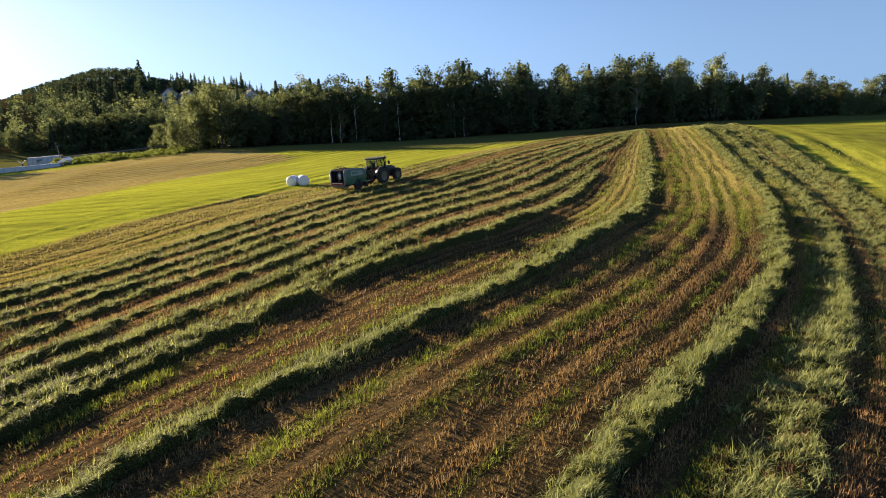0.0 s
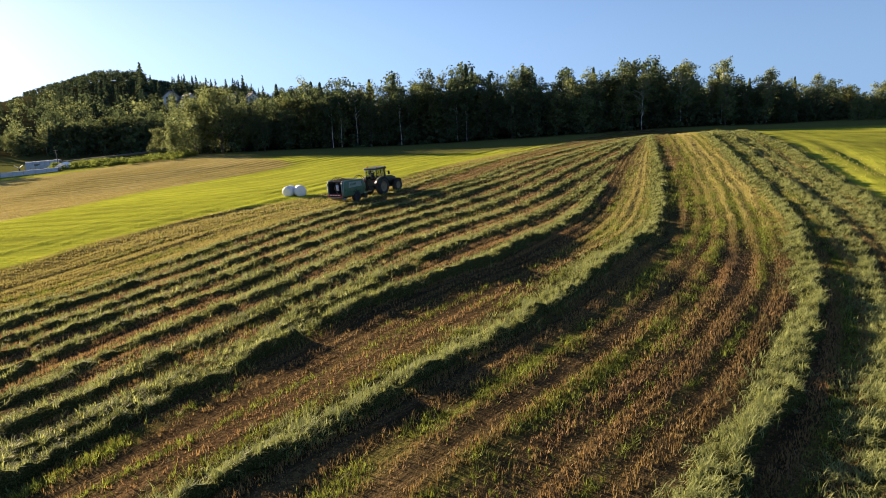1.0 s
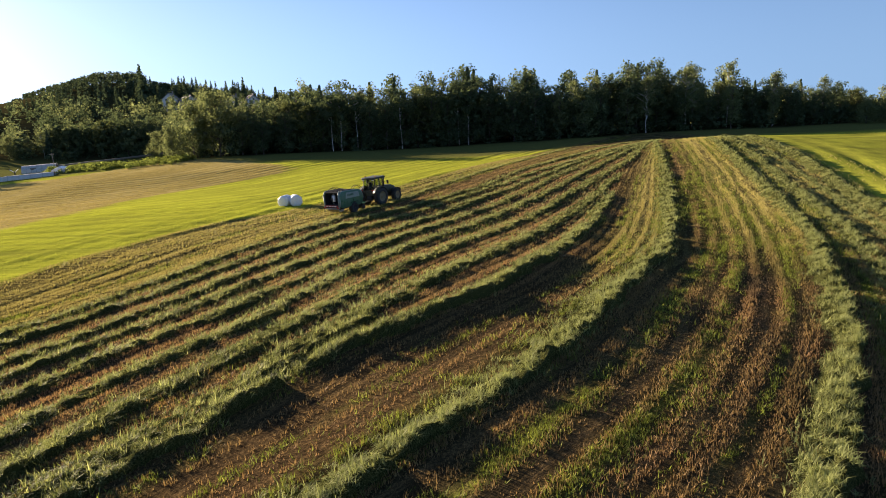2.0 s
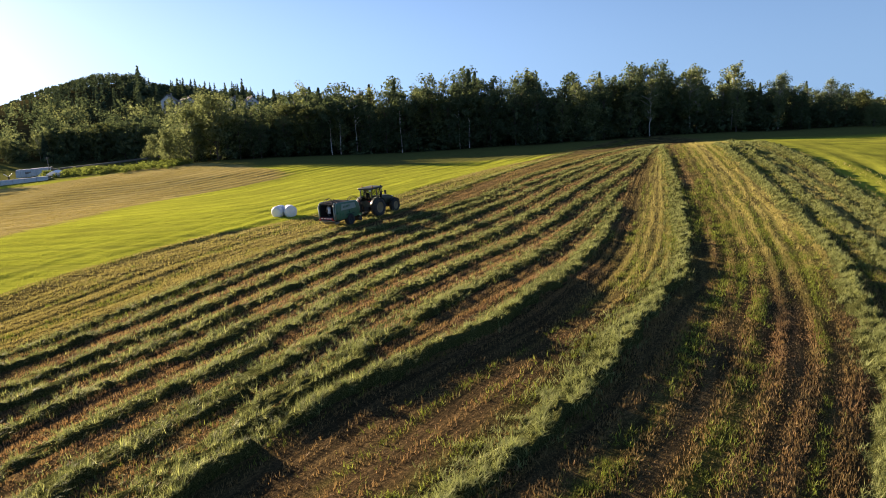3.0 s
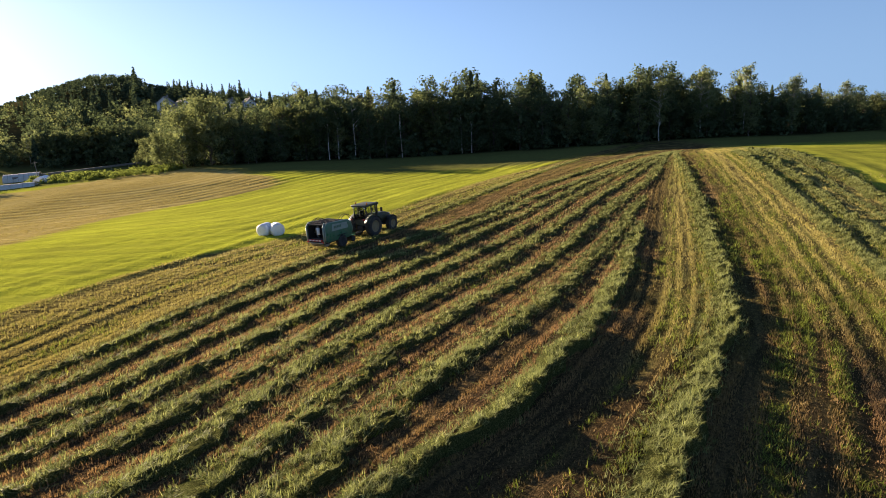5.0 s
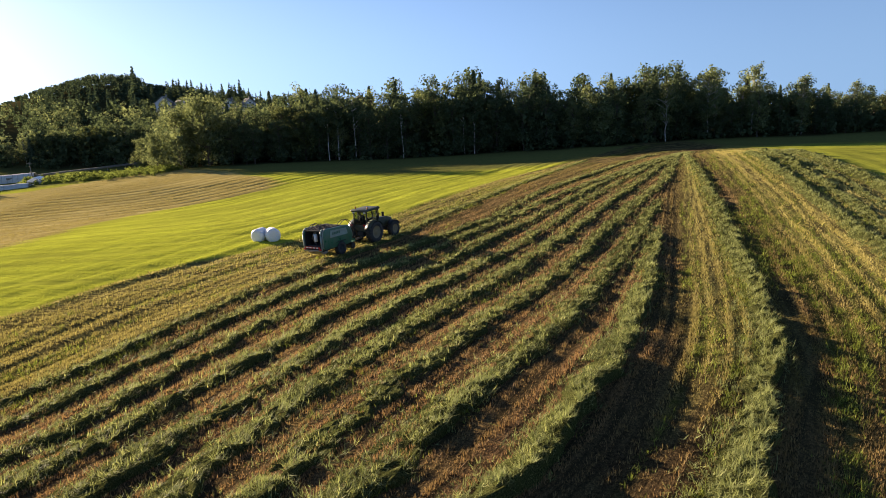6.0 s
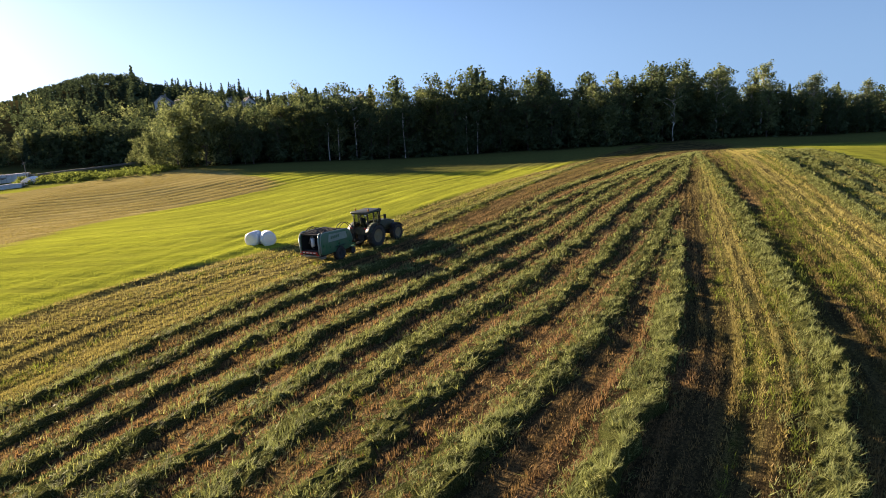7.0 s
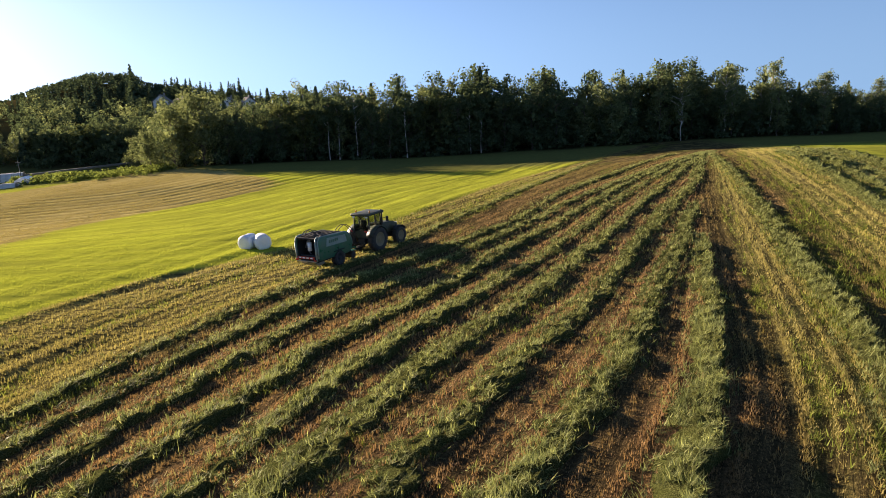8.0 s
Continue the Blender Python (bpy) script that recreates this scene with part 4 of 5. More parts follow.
def undergrowth():
    """Bushes along the foot of the wood and behind the first ranks, and sun-blocking filler deeper in."""
    rng = np.random.default_rng(32)
    vs = []
    for k in range(620):
        x = rng.uniform(-72, 130) if k % 5 else rng.uniform(-135, -72)
        if k >= 320:                    # filler growth deep between the trunks, added to block the low sun
            y = float(edge_y(x)) + rng.uniform(7, 34)
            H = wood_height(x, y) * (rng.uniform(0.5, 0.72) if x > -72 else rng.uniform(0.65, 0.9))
            base = np.array([x, y, float(ground_z(x, y)) - 0.2])
            vs.append(core(rng, base + (0, 0, H * 0.5), H * 0.30, 8, 6, 1.7))
            pos, d, c, r = broad_crown(rng, H, H * 0.36, 0.0, 8, 70, 0.9)
            vs.append(leaf_quads(rng, pos + base, d, 1.0))
            continue
        y = float(edge_y(x)) + 26 * rng.uniform(0.0, 1) ** 1.6 - 0.5
        H = rng.uniform(1.8, 5.5)
        pos, d, c, r = broad_crown(rng, H, H * 0.6, 0.05, 7, 100, 0.6)
        v, soft = leaf_quads(rng, pos + (x, y, float(ground_z(x, y)) - 0.2), d, 0.8)
        vs.append((v, soft))
    verts, ways = (np.concatenate([one[k] for one in vs]) for k in (0, 1))
    me = raw_mesh("undergrowth", verts, None, np.arange(len(verts)).reshape(-1, 4), [LEAF_A], normals=ways)
    tagged(new("undergrowth", me), "dark bushes under the forest edge and added filler growth within", "undergrowth", kind="stuff")


undergrowth()


def tall_weeds():
    """Clumps of broad-leaved weeds of uneven height beside the field."""
    rng = np.random.default_rng(33)
    vs = []
    for _ in range(380):
        x = rng.uniform(-101, -62)
        y = float(np.interp(x, [-101, -76, -62], [168, 162, 163])) + rng.normal(0, 3.0)
        H = 0.5 + 1.9 * float(fbm(np.float64(x * 0.22), np.float64(y * 0.22), 5)) * rng.uniform(0.4, 1.1)
        base = np.array([x, y, float(ground_z(x, y)) - 0.1])
        pos, d, c, r = broad_crown(rng, H, H * rng.uniform(0.5, 1.0), 0.0, 5, 46, 0.3)
        vs.append(leaf_quads(rng, pos + base, d * 0.6 + np.array([0, 0, 0.5]), 0.42))
    verts, ways = (np.concatenate([one[k] for one in vs]) for k in (0, 1))
    me = raw_mesh("tall_weeds", verts, None, np.arange(len(verts)).reshape(-1, 4), [WEEDS], normals=ways)
    tagged(new("tall_weeds", me), "strip of tall sunlit green weeds beside the field", "weeds", kind="stuff")


tall_weeds()


# ---- solid shapes ----
def box(bm, x0, x1, y0, y1, z0, z1, bevel=0.0):
    """A box, its edges rounded by bevel."""
    r = bmesh.ops.create_cube(bm, size=1.0, matrix=Matrix.Translation(((x0 + x1) / 2, (y0 + y1) / 2, (z0 + z1) / 2)) @ Matrix.Diagonal((x1 - x0, y1 - y0, z1 - z0, 1)))
    if bevel:
        edges = list({e for v in r["verts"] for e in v.link_edges})
        bmesh.ops.bevel(bm, geom=edges, offset=bevel, segments=2, affect="EDGES", profile=0.6)


def prism(bm, outline, y0, y1, bevel=0.0):
    """A side outline of (x, z) corners, drawn out from y0 to y1."""
    a = [bm.verts.new((x, y0, z)) for x, z in outline]
    b = [bm.verts.new((x, y1, z)) for x, z in outline]
    n = len(a)
    faces = [bm.faces.new(a), bm.faces.new(b[::-1])]
    faces += [bm.faces.new((a[(k + 1) % n], a[k], b[k], b[(k + 1) % n])) for k in range(n)]
    bmesh.ops.recalc_face_normals(bm, faces=faces)
    if bevel:
        bmesh.ops.bevel(bm, geom=list({e for f in faces for e in f.edges}), offset=bevel, segments=2, affect="EDGES", profile=0.6)


def lathe(bm, profile, sides=28, axis="y", centre=(0, 0, 0), caps=True):
    """Turns (distance along the axis, radius) round the axis."""
    rings = []
    for d, r in profile:
        ring = []
        for k in range(sides):
            a = 2 * math.pi * k / sides
            p = (r * math.cos(a), d, r * math.sin(a)) if axis == "y" else (r * math.cos(a), r * math.sin(a), d) if axis == "z" else (d, r * math.cos(a), r * math.sin(a))
            ring.append(bm.verts.new(Vector(p) + Vector(centre)))
        rings.append(ring)
    faces = []
    for a, b in zip(rings, rings[1:]):
        faces += [bm.faces.new((a[k], a[(k + 1) % sides], b[(k + 1) % sides], b[k])) for k in range(sides)]
    if caps:
        faces += [bm.faces.new(rings[0]), bm.faces.new(rings[-1][::-1])]
    bmesh.ops.recalc_face_normals(bm, faces=faces)


def arch(bm, points, radius, sides=8):
    for a, b in zip(points, points[1:]):
        tube(bm, a, b, radius, radius, sides)


def made(draw, *args, **kw):
    bm = bmesh.new()
    draw(bm, *args, **kw)
    return bm


def on_slope(x, y, heading, lift=0.0):
    """A pose on the ground at (x, y), x axis towards heading, tilted with the land."""
    e = 1.2
    n = Vector((-(float(ground_z(x + e, y)) - float(ground_z(x - e, y))) / (2 * e), -(float(ground_z(x, y + e)) - float(ground_z(x, y - e))) / (2 * e), 1)).normalized()
    f = Vector((math.cos(radians(heading)), math.sin(radians(heading)), 0))
    f = (f - n * f.dot(n)).normalized()
    s = n.cross(f)
    m = Matrix((f, s, n)).transposed().to_4x4()
    return Matrix.Translation((x, y, float(ground_z(x, y)) + lift)) @ m


BODY = plain("dark_green_paint", (0.02, 0.034, 0.018), 0.55, 0, 0.75, 2.5, (0.12, 0.10, 0.065))
BALER_GREEN = plain("green_paint", (0.012, 0.11, 0.055), 0.35, 0, 0.45, 1.8, (0.13, 0.12, 0.08))
PALE = plain("pale_grey_panel", (0.22, 0.29, 0.25), 0.5, 0, 0.5, 2.0)
BLACK = plain("black_steel", (0.014, 0.014, 0.014), 0.7, 0.0, 0.3, 3.0, (0.05, 0.045, 0.035))
RUBBER = plain("dusty_tyre_rubber", (0.022, 0.021, 0.02), 0.85, 0, 0.65, 3.0, (0.12, 0.10, 0.07), 0.5)
RIM = plain("dull_yellow_rim", (0.20, 0.15, 0.075), 0.75, 0.0, 0.6, 4.0)
STEEL = plain("worn_steel", (0.30, 0.29, 0.27), 0.4, 0.8, 0.5, 4.0)
FILM = plain("white_film", (0.80, 0.81, 0.82), 0.28, 0, 0.12, 3.0, (0.5, 0.5, 0.48), 0.35)
DUSTY_FILM = plain("dusty_film", (0.58, 0.59, 0.54), 0.6, 0, 0.4, 1.0, (0.2, 0.2, 0.15))
ORANGE = plain("amber_plastic", (0.55, 0.18, 0.01), 0.25, 0, 0.1, 9.0)
RED = plain("red_reflector", (0.45, 0.02, 0.015), 0.3, 0, 0.2, 9.0)
WHITE = plain("white_paint", (0.75, 0.75, 0.72), 0.5, 0, 0.2, 3.0)
HOUSE_WHITE = plain("white_weatherboard", (0.82, 0.77, 0.71), 0.7, 0, 0.15, 0.8)
ROOF = plain("dark_roof_tiles", (0.22, 0.20, 0.19), 0.8, 0, 0.4, 0.9)
POST = plain("grey_wood", (0.24, 0.21, 0.17), 0.85, 0, 0.4, 3.0, (0.08, 0.07, 0.05), 0.4)
GLASS, gnt, gb = shader("cab_glass")
gb.inputs["Base Color"].default_value = (0.75, 0.85, 0.82, 1)
gb.inputs["Transmission Weight"].default_value = 1.0
gb.inputs["Roughness"].default_value = 0.03
gb.inputs["IOR"].default_value = 1.1
PANE, pnt, pb = shader("window_pane")
pb.inputs["Base Color"].default_value = (0.04, 0.05, 0.06, 1)
pb.inputs["Roughness"].default_value = 0.06


# ---- tractor and baler ----
def tyre_mesh(bm, r, w):
    """A tyre with slanted lugs."""
    lathe(bm, [(-w * 0.42, r * 0.58), (-w * 0.5, r * 0.70), (-w * 0.48, r * 0.88), (-w * 0.36, r * 0.955), (w * 0.36, r * 0.955), (w * 0.48, r * 0.88), (w * 0.5, r * 0.70), (w * 0.42, r * 0.58), (0, r * 0.55), (-w * 0.42, r * 0.58)], 36, caps=False)
    for k in range(20):
        for side in (-1, 1):
            m = Matrix.Rotation(2 * math.pi * (k + 0.25 * side) / 20, 4, "Y") @ Matrix.Translation((0, side * w * 0.22, r * 0.965)) @ Matrix.Rotation(side * 0.7, 4, "Z")
            bmesh.ops.create_cube(bm, size=1.0, matrix=m @ Matrix.Diagonal((r * 0.07, w * 0.52, r * 0.075, 1)))


def rim_mesh(bm, r, w):
    lathe(bm, [(-w * 0.36, r * 0.60), (-w * 0.40, r * 0.56), (-w * 0.3, r * 0.50), (-w * 0.22, r * 0.22), (-w * 0.3, r * 0.16), (-w * 0.3, r * 0.03)], 28, caps=False)
    lathe(bm, [(w * 0.36, r * 0.60), (w * 0.40, r * 0.56), (w * 0.3, r * 0.50), (w * 0.22, r * 0.22), (w * 0.3, r * 0.16), (w * 0.3, r * 0.03)], 28, caps=False)


def wheel(parent, x, y, r, w, rim=RIM):
    """wheel > tyre, rim"""
    hub = part("wheel", made(lathe, [(-w * 0.2, r * 0.12), (-w * 0.19, r * 0.14), (w * 0.19, r * 0.14), (w * 0.2, r * 0.12)], 16), BLACK, parent)
    hub.location = (x, y, r)
    part("tyre", made(tyre_mesh, r, w), RUBBER, hub, "dusty black lugged tyre", True)
    part("rim", made(rim_mesh, r, w), rim, hub, "dull yellow steel rim", True)
    return hub


def tractor():
    t = tagged(new("tractor"), "dusty dark green tractor pulling a round baler over the field", "tractor")
    part("chassis", made(box, -0.75, 3.15, -0.32, 0.32, 0.62, 1.05, 0.05), BLACK, t)
    hood = made(prism, [(0.95, 1.02), (3.28, 0.98), (3.36, 1.25), (3.28, 1.58), (2.6, 1.83), (0.95, 1.92)], -0.45, 0.45, 0.07)
    part("hood", hood, BODY, t, "dark green rounded engine hood", True)
    part("grille", made(box, 3.30, 3.38, -0.36, 0.36, 1.06, 1.48, 0.02), BLACK, t)
    for y in (-0.24, 0.24):
        part("headlight", made(box, 3.33, 3.40, y - 0.12, y + 0.12, 1.50, 1.60, 0.015), WHITE, t, "clear headlight")
    part("front_weight", made(box, 3.35, 3.75, -0.40, 0.40, 0.62, 0.98, 0.05), BLACK, t)
    part("front_axle", made(box, 2.60, 2.90, -0.85, 0.85, 0.52, 0.78, 0.04), BLACK, t)
    part("rear_axle", made(box, -0.22, 0.22, -0.90, 0.90, 0.72, 1.10, 0.05), BLACK, t)
    for y in (-0.98, 0.98):
        wheel(t, 0.0, y, 0.95, 0.62)
        wheel(t, 2.75, y, 0.70, 0.50)

        def fender(bm):
            pts = [(1.05 * math.cos(a) , 0.95 + 1.05 * math.sin(a)) for a in np.linspace(0.35, 2.75, 12)]
            inner = [(0.99 * math.cos(a), 0.95 + 0.99 * math.sin(a)) for a in np.linspace(2.75, 0.35, 12)]
            prism(bm, pts + inner, y - 0.30, y + 0.30)
        part("fender", made(fender), BODY, t, "dark green rear fender", True)

        def front_fender(bm):
            pts = [(2.75 + 0.80 * math.cos(a), 0.70 + 0.80 * math.sin(a)) for a in np.linspace(0.5, 2.5, 9)]
            inner = [(2.75 + 0.76 * math.cos(a), 0.70 + 0.76 * math.sin(a)) for a in np.linspace(2.5, 0.5, 9)]
            prism(bm, pts + inner, y - 0.22, y + 0.22)
        part("front_fender", made(front_fender), BLACK, t, "", True)
    cab = part("cab", made(box, -0.62, 1.05, -0.72, 0.72, 1.05, 1.62, 0.06), BODY, t, "closed cab with dark pillars")
    for x, y, lean in ((-0.62, -0.74, 0.10), (-0.62, 0.74, 0.10), (0.18, -0.78, 0.0), (0.18, 0.78, 0.0), (1.05, -0.66, -0.12), (1.05, 0.66, -0.12)):
        part("pillar", made(tube, (x, y, 1.55), (x + lean, y * 0.96, 2.78), 0.055, 0.05, 8), BLACK, cab)
    panes = (((-0.6, -0.75, 1.62), (0.14, -0.79, 1.62), (0.14, -0.75, 2.74), (-0.52, -0.71, 2.74)), ((0.22, -0.79, 1.45), (1.0, -0.68, 1.62), (0.92, -0.65, 2.74), (0.22, -0.75, 2.74)),
             ((-0.6, 0.75, 1.62), (0.14, 0.79, 1.62), (0.14, 0.75, 2.74), (-0.52, 0.71, 2.74)), ((0.22, 0.79, 1.45), (1.0, 0.68, 1.62), (0.92, 0.65, 2.74), (0.22, 0.75, 2.74)),
             ((-0.66, -0.66, 1.62), (-0.66, 0.66, 1.62), (-0.56, 0.64, 2.74), (-0.56, -0.64, 2.74)), ((1.08, -0.60, 1.66), (1.08, 0.60, 1.66), (0.96, 0.58, 2.74), (0.96, -0.58, 2.74)))
    for corners in panes:
        bm = bmesh.new()
        f = bm.faces.new([bm.verts.new(c) for c in corners])
        bmesh.ops.solidify(bm, geom=[f], thickness=0.008)
        part("pane", bm, GLASS, cab, "clear cab glass").visible_shadow = False
    part("roof", made(box, -0.80, 1.22, -0.84, 0.84, 2.78, 2.98, 0.07), BODY, cab, "dark cab roof with work lamps", True)
    part("seat", made(box, -0.25, 0.25, -0.26, 0.26, 1.55, 1.95, 0.08), BLACK, cab)
    part("seat_back", made(box, -0.36, -0.22, -0.26, 0.26, 1.85, 2.45, 0.06), BLACK, cab)
    part("steering_wheel", made(lathe, [(0.0, 0.20), (0.03, 0.22), (0.05, 0.20)], 18, "z", (0.62, 0, 1.95)), BLACK, cab)
    for x, y in ((-0.70, -0.62), (-0.70, 0.62), (1.15, -0.62), (1.15, 0.62)):
        part("work_lamp", made(box, x - 0.05, x + 0.05, y - 0.09, y + 0.09, 2.66, 2.78, 0.02), WHITE, t)
    for y in (-0.66, 0.66):
        b = part("beacon", made(lathe, [(0, 0.05), (0.03, 0.06), (0.16, 0.055), (0.20, 0.03)], 12, "z", (-0.30, y, 2.98)), ORANGE, t, "amber warning beacon", True)
        part("mirror_arm", made(arch, [(1.05, y * 1.15, 2.35), (1.15, y * 1.75, 2.45)], 0.02), BLACK, t)
        part("mirror", made(box, 1.10, 1.18, y * 1.75 - 0.12, y * 1.75 + 0.12, 2.12, 2.52, 0.03), BLACK, t)
    part("exhaust", made(arch, [(1.02, -0.62, 1.60), (1.02, -0.74, 2.0), (1.02, -0.74, 2.95), (0.94, -0.74, 3.05)], 0.055, 10), BLACK, t, "upright black exhaust pipe", True)
    for z in (0.45, 0.75, 1.05):
        part("step", made(box, 0.75, 1.15, -0.95, -0.62, z, z + 0.05, 0.01), STEEL, t)
    part("drawbar", made(box, -1.35, -0.5, -0.08, 0.08, 0.48, 0.62, 0.02), STEEL, t)
    for y in (-0.45, 0.45):
        part("lift_arm", made(arch, [(-0.30, y * 0.7, 0.85), (-1.15, y, 0.62)], 0.05), BLACK, t)
    for y in (-0.72, 0.72):
        part("tail_light", made(box, -1.02, -0.96, y - 0.12, y + 0.12, 1.62, 1.74, 0.02), RED, t)
    return t


def round_side(x0, x1, z0, z1, r=0.45):
    pts = []
    for cx, cz, a0 in ((x1 - r, z1 - r, 0), (x0 + r, z1 - r, 90), (x0 + r, z0 + r, 180), (x1 - r, z0 + r, 270)):
        pts += [(cx + r * math.cos(radians(a0 + a)), cz + r * math.sin(radians(a0 + a))) for a in (0, 22, 45, 68, 90)]
    return pts


def panel_outline(grow=0.0):
    """Side outline of the baler: upright rounded rear, long top, nose sloping down to the pick-up."""
    corners = ((-2.0, 0.80, 0.22), (1.15, 0.72, 0.30), (1.62, 1.25, 0.35), (1.30, 2.28, 0.55), (-2.0, 2.46, 0.48))
    pts = []
    for k, (x, z, r) in enumerate(corners):
        here = Vector((x, z))
        a = (Vector(corners[k - 1][:2]) - here).normalized()
        b = (Vector(corners[(k + 1) % 5][:2]) - here).normalized()
        p, q = here + a * r, here + b * r
        for f in (0, 0.25, 0.5, 0.75, 1):
            v = p * (1 - f) ** 2 + here * 2 * f * (1 - f) + q * f * f
            pts.append((v.x + grow * (v.x + 0.2) * 0.5, v.y + grow * (v.y - 1.6)))
    return pts


def baler():
    b = tagged(new("round_baler"), "green round baler with rounded side panels and an open dark rear", "baler")
    part("frame", made(box, -1.9, 1.6, -0.85, 0.85, 0.62, 0.82, 0.03), BLACK, b)
    part("drawbar", made(arch, [(1.5, 0, 0.78), (2.3, 0, 0.66), (3.05, 0, 0.58)], 0.09, 8), BALER_GREEN, b)
    part("chamber", made(prism, round_side(-0.75, 1.25, 0.78, 2.24, 0.6), -0.92, 0.92), BLACK, b, "dark bale chamber", True)
    for y in (-1.0, 1.0):
        lo, hi = min(y * 0.96, y * 1.13), max(y * 0.96, y * 1.13)
        s = part("side_panel", made(prism, panel_outline(), lo, hi, 0.04), BALER_GREEN, b, "rounded green side panel", True)
        # pale tube stands for dust and caught light on the panel rim
        part("panel_edge", made(arch, [(x, y * 1.06, z) for x, z in panel_outline(0.012)[12:25]] + [(-2.02, y * 1.06, 0.95)], 0.055, 6), PALE, s, "dusty panel edge, paled as if lit", True)
        part("pale_panel", made(prism, [(-1.25, 1.66), (0.95, 1.60), (0.80, 2.14), (-1.12, 2.26)], min(y * 1.132, y * 1.145), max(y * 1.132, y * 1.145), 0.004), PALE, s, "pale grey upper panel")
        for k in range(5):
            part("lettering_bar", made(box, -0.95 + 0.2 * k, -0.80 + 0.2 * k, min(y * 1.146, y * 1.152), max(y * 1.146, y * 1.152), 1.86, 2.06), BALER_GREEN, s)
        part("panel_seam", made(box, -0.06, -0.02, min(y * 1.131, y * 1.137), max(y * 1.131, y * 1.137), 0.86, 1.58), BLACK, s)
        part("rear_post", made(arch, [(-2.10, y * 0.95, 0.78), (-2.13, y * 0.97, 2.05), (-2.02, y * 0.93, 2.34), (-1.8, y * 0.88, 2.44)], 0.075, 8), PALE, b, "pale rounded rear frame post", True)
        part("mudguard", made(box, -0.55, 0.55, min(y * 1.0, y * 1.25), max(y * 1.0, y * 1.25), 1.14, 1.18, 0.015), BLACK, b)
        wheel(b, 0.0, y * 1.02, 0.56, 0.46, BLACK)
        part("tail_light", made(box, -2.24, -2.16, y * 0.86 - 0.12, y * 0.86 + 0.12, 0.80, 0.92, 0.02), RED, b)
        part("inner_wall", made(prism, round_side(-1.98, -0.70, 0.86, 2.30, 0.4), min(y * 0.88, y * 0.93), max(y * 0.88, y * 0.93)), BLACK, b)
    part("rear_bumper", made(box, -2.20, -2.06, -0.92, 0.92, 0.70, 0.80, 0.02), STEEL, b, "worn steel rear bumper")
    for k in range(4):
        part("marker_bar", made(box, -2.215, -2.203, -0.62 + 0.36 * k, -0.40 + 0.36 * k, 0.96, 1.05), WHITE, b)
    part("marker_board", made(box, -2.20, -2.15, -0.80, 0.80, 0.92, 1.09, 0.01), RED, b, "dark red rear marker board")
    part("top_cross_tube", made(arch, [(-2.0, -0.92, 2.36), (-2.0, 0.92, 2.36)], 0.06, 8), BLACK, b)
    part("wrap_table", made(prism, [(-1.95, 0.95), (-0.85, 0.95), (-0.75, 1.16), (-1.35, 1.02), (-1.9, 1.14)], -0.78, 0.78), BLACK, b)
    for k in range(4):
        a = radians(60 + 30 * k)
        part("roller", made(lathe, [(-0.86, 0.07), (-0.84, 0.09), (0.84, 0.09), (0.86, 0.07)], 14, "y", (-0.72 + 0.42 * math.cos(a), 0, 1.35 + 0.75 * math.sin(a))), BLACK, b)
    part("film_roll", made(lathe, [(0.0, 0.09), (0.02, 0.15), (0.62, 0.15), (0.64, 0.09)], 18, "z", (-1.83, -0.12, 1.42)), FILM, b, "white film roll inside the rear", True)
    part("wrap_arm", made(arch, [(-1.83, -0.12, 2.06), (-1.74, -0.10, 2.28), (-1.3, 0.05, 2.36), (-1.2, 0.55, 2.2), (-1.45, 0.68, 1.5)], 0.06), STEEL, b, "bent grey wrapping arm", True)
    part("wrap_ring", made(arch, [(-1.2, 0.80 * math.cos(a), 1.58 + 0.66 * math.sin(a)) for a in np.linspace(0, 2 * math.pi, 25)], 0.05, 6), STEEL, b, "grey wrapping ring", True)
    for y in (-0.72, -0.36, 0.0, 0.36, 0.72):
        part("belt", made(arch, [(-1.95, y, 2.30), (-1.2, y, 2.40), (0.2, y, 2.36), (1.2, y, 2.16)], 0.10, 6), RUBBER, b, "dusty black belt over the top")
    part("pickup", made(lathe, [(-0.95, 0.22), (-0.93, 0.26), (0.93, 0.26), (0.95, 0.22)], 18, "y", (1.75, 0, 0.36)), BLACK, b)
    part("pickup_guard", made(box, 1.55, 2.05, -1.0, 1.0, 0.66, 0.72, 0.02), BALER_GREEN, b)
    for y, h in ((-0.5, 0.24), (-0.2, 0.32), (0.25, 0.36), (0.55, 0.26)):
        part("hose", made(arch, [(-1.9 + 0.24 * k, y + 0.07 * k, 2.44 + h * math.sin(math.pi * k / 6)) for k in range(7)], 0.03, 6), BLACK, b, "looped black hose", True)
    for y in (-0.15, 0.15):
        part("supply_hose", made(arch, [(1.1 + 0.36 * k, y, 2.2 - 0.9 * (k / 6) ** 2 + 0.55 * math.sin(math.pi * k / 6)) for k in range(7)], 0.03, 6), BLACK, b, "", True)
    part("rear_deck", made(box, -2.1, -0.9, -0.88, 0.88, 0.82, 0.88, 0.01), BLACK, b)
    part("roll_ramp", made(prism, [(-2.05, 0.62), (-1.2, 0.62), (-1.2, 0.44), (-1.7, 0.36)], -0.75, 0.75), STEEL, b)
    return b


HEADING = 58
tractor().matrix_basis = on_slope(-6.75, 67.1, HEADING) @ Matrix.Scale(0.92, 4)
baler().matrix_basis = on_slope(-9.0, 63.7, HEADING) @ Matrix.Scale(0.9, 4)


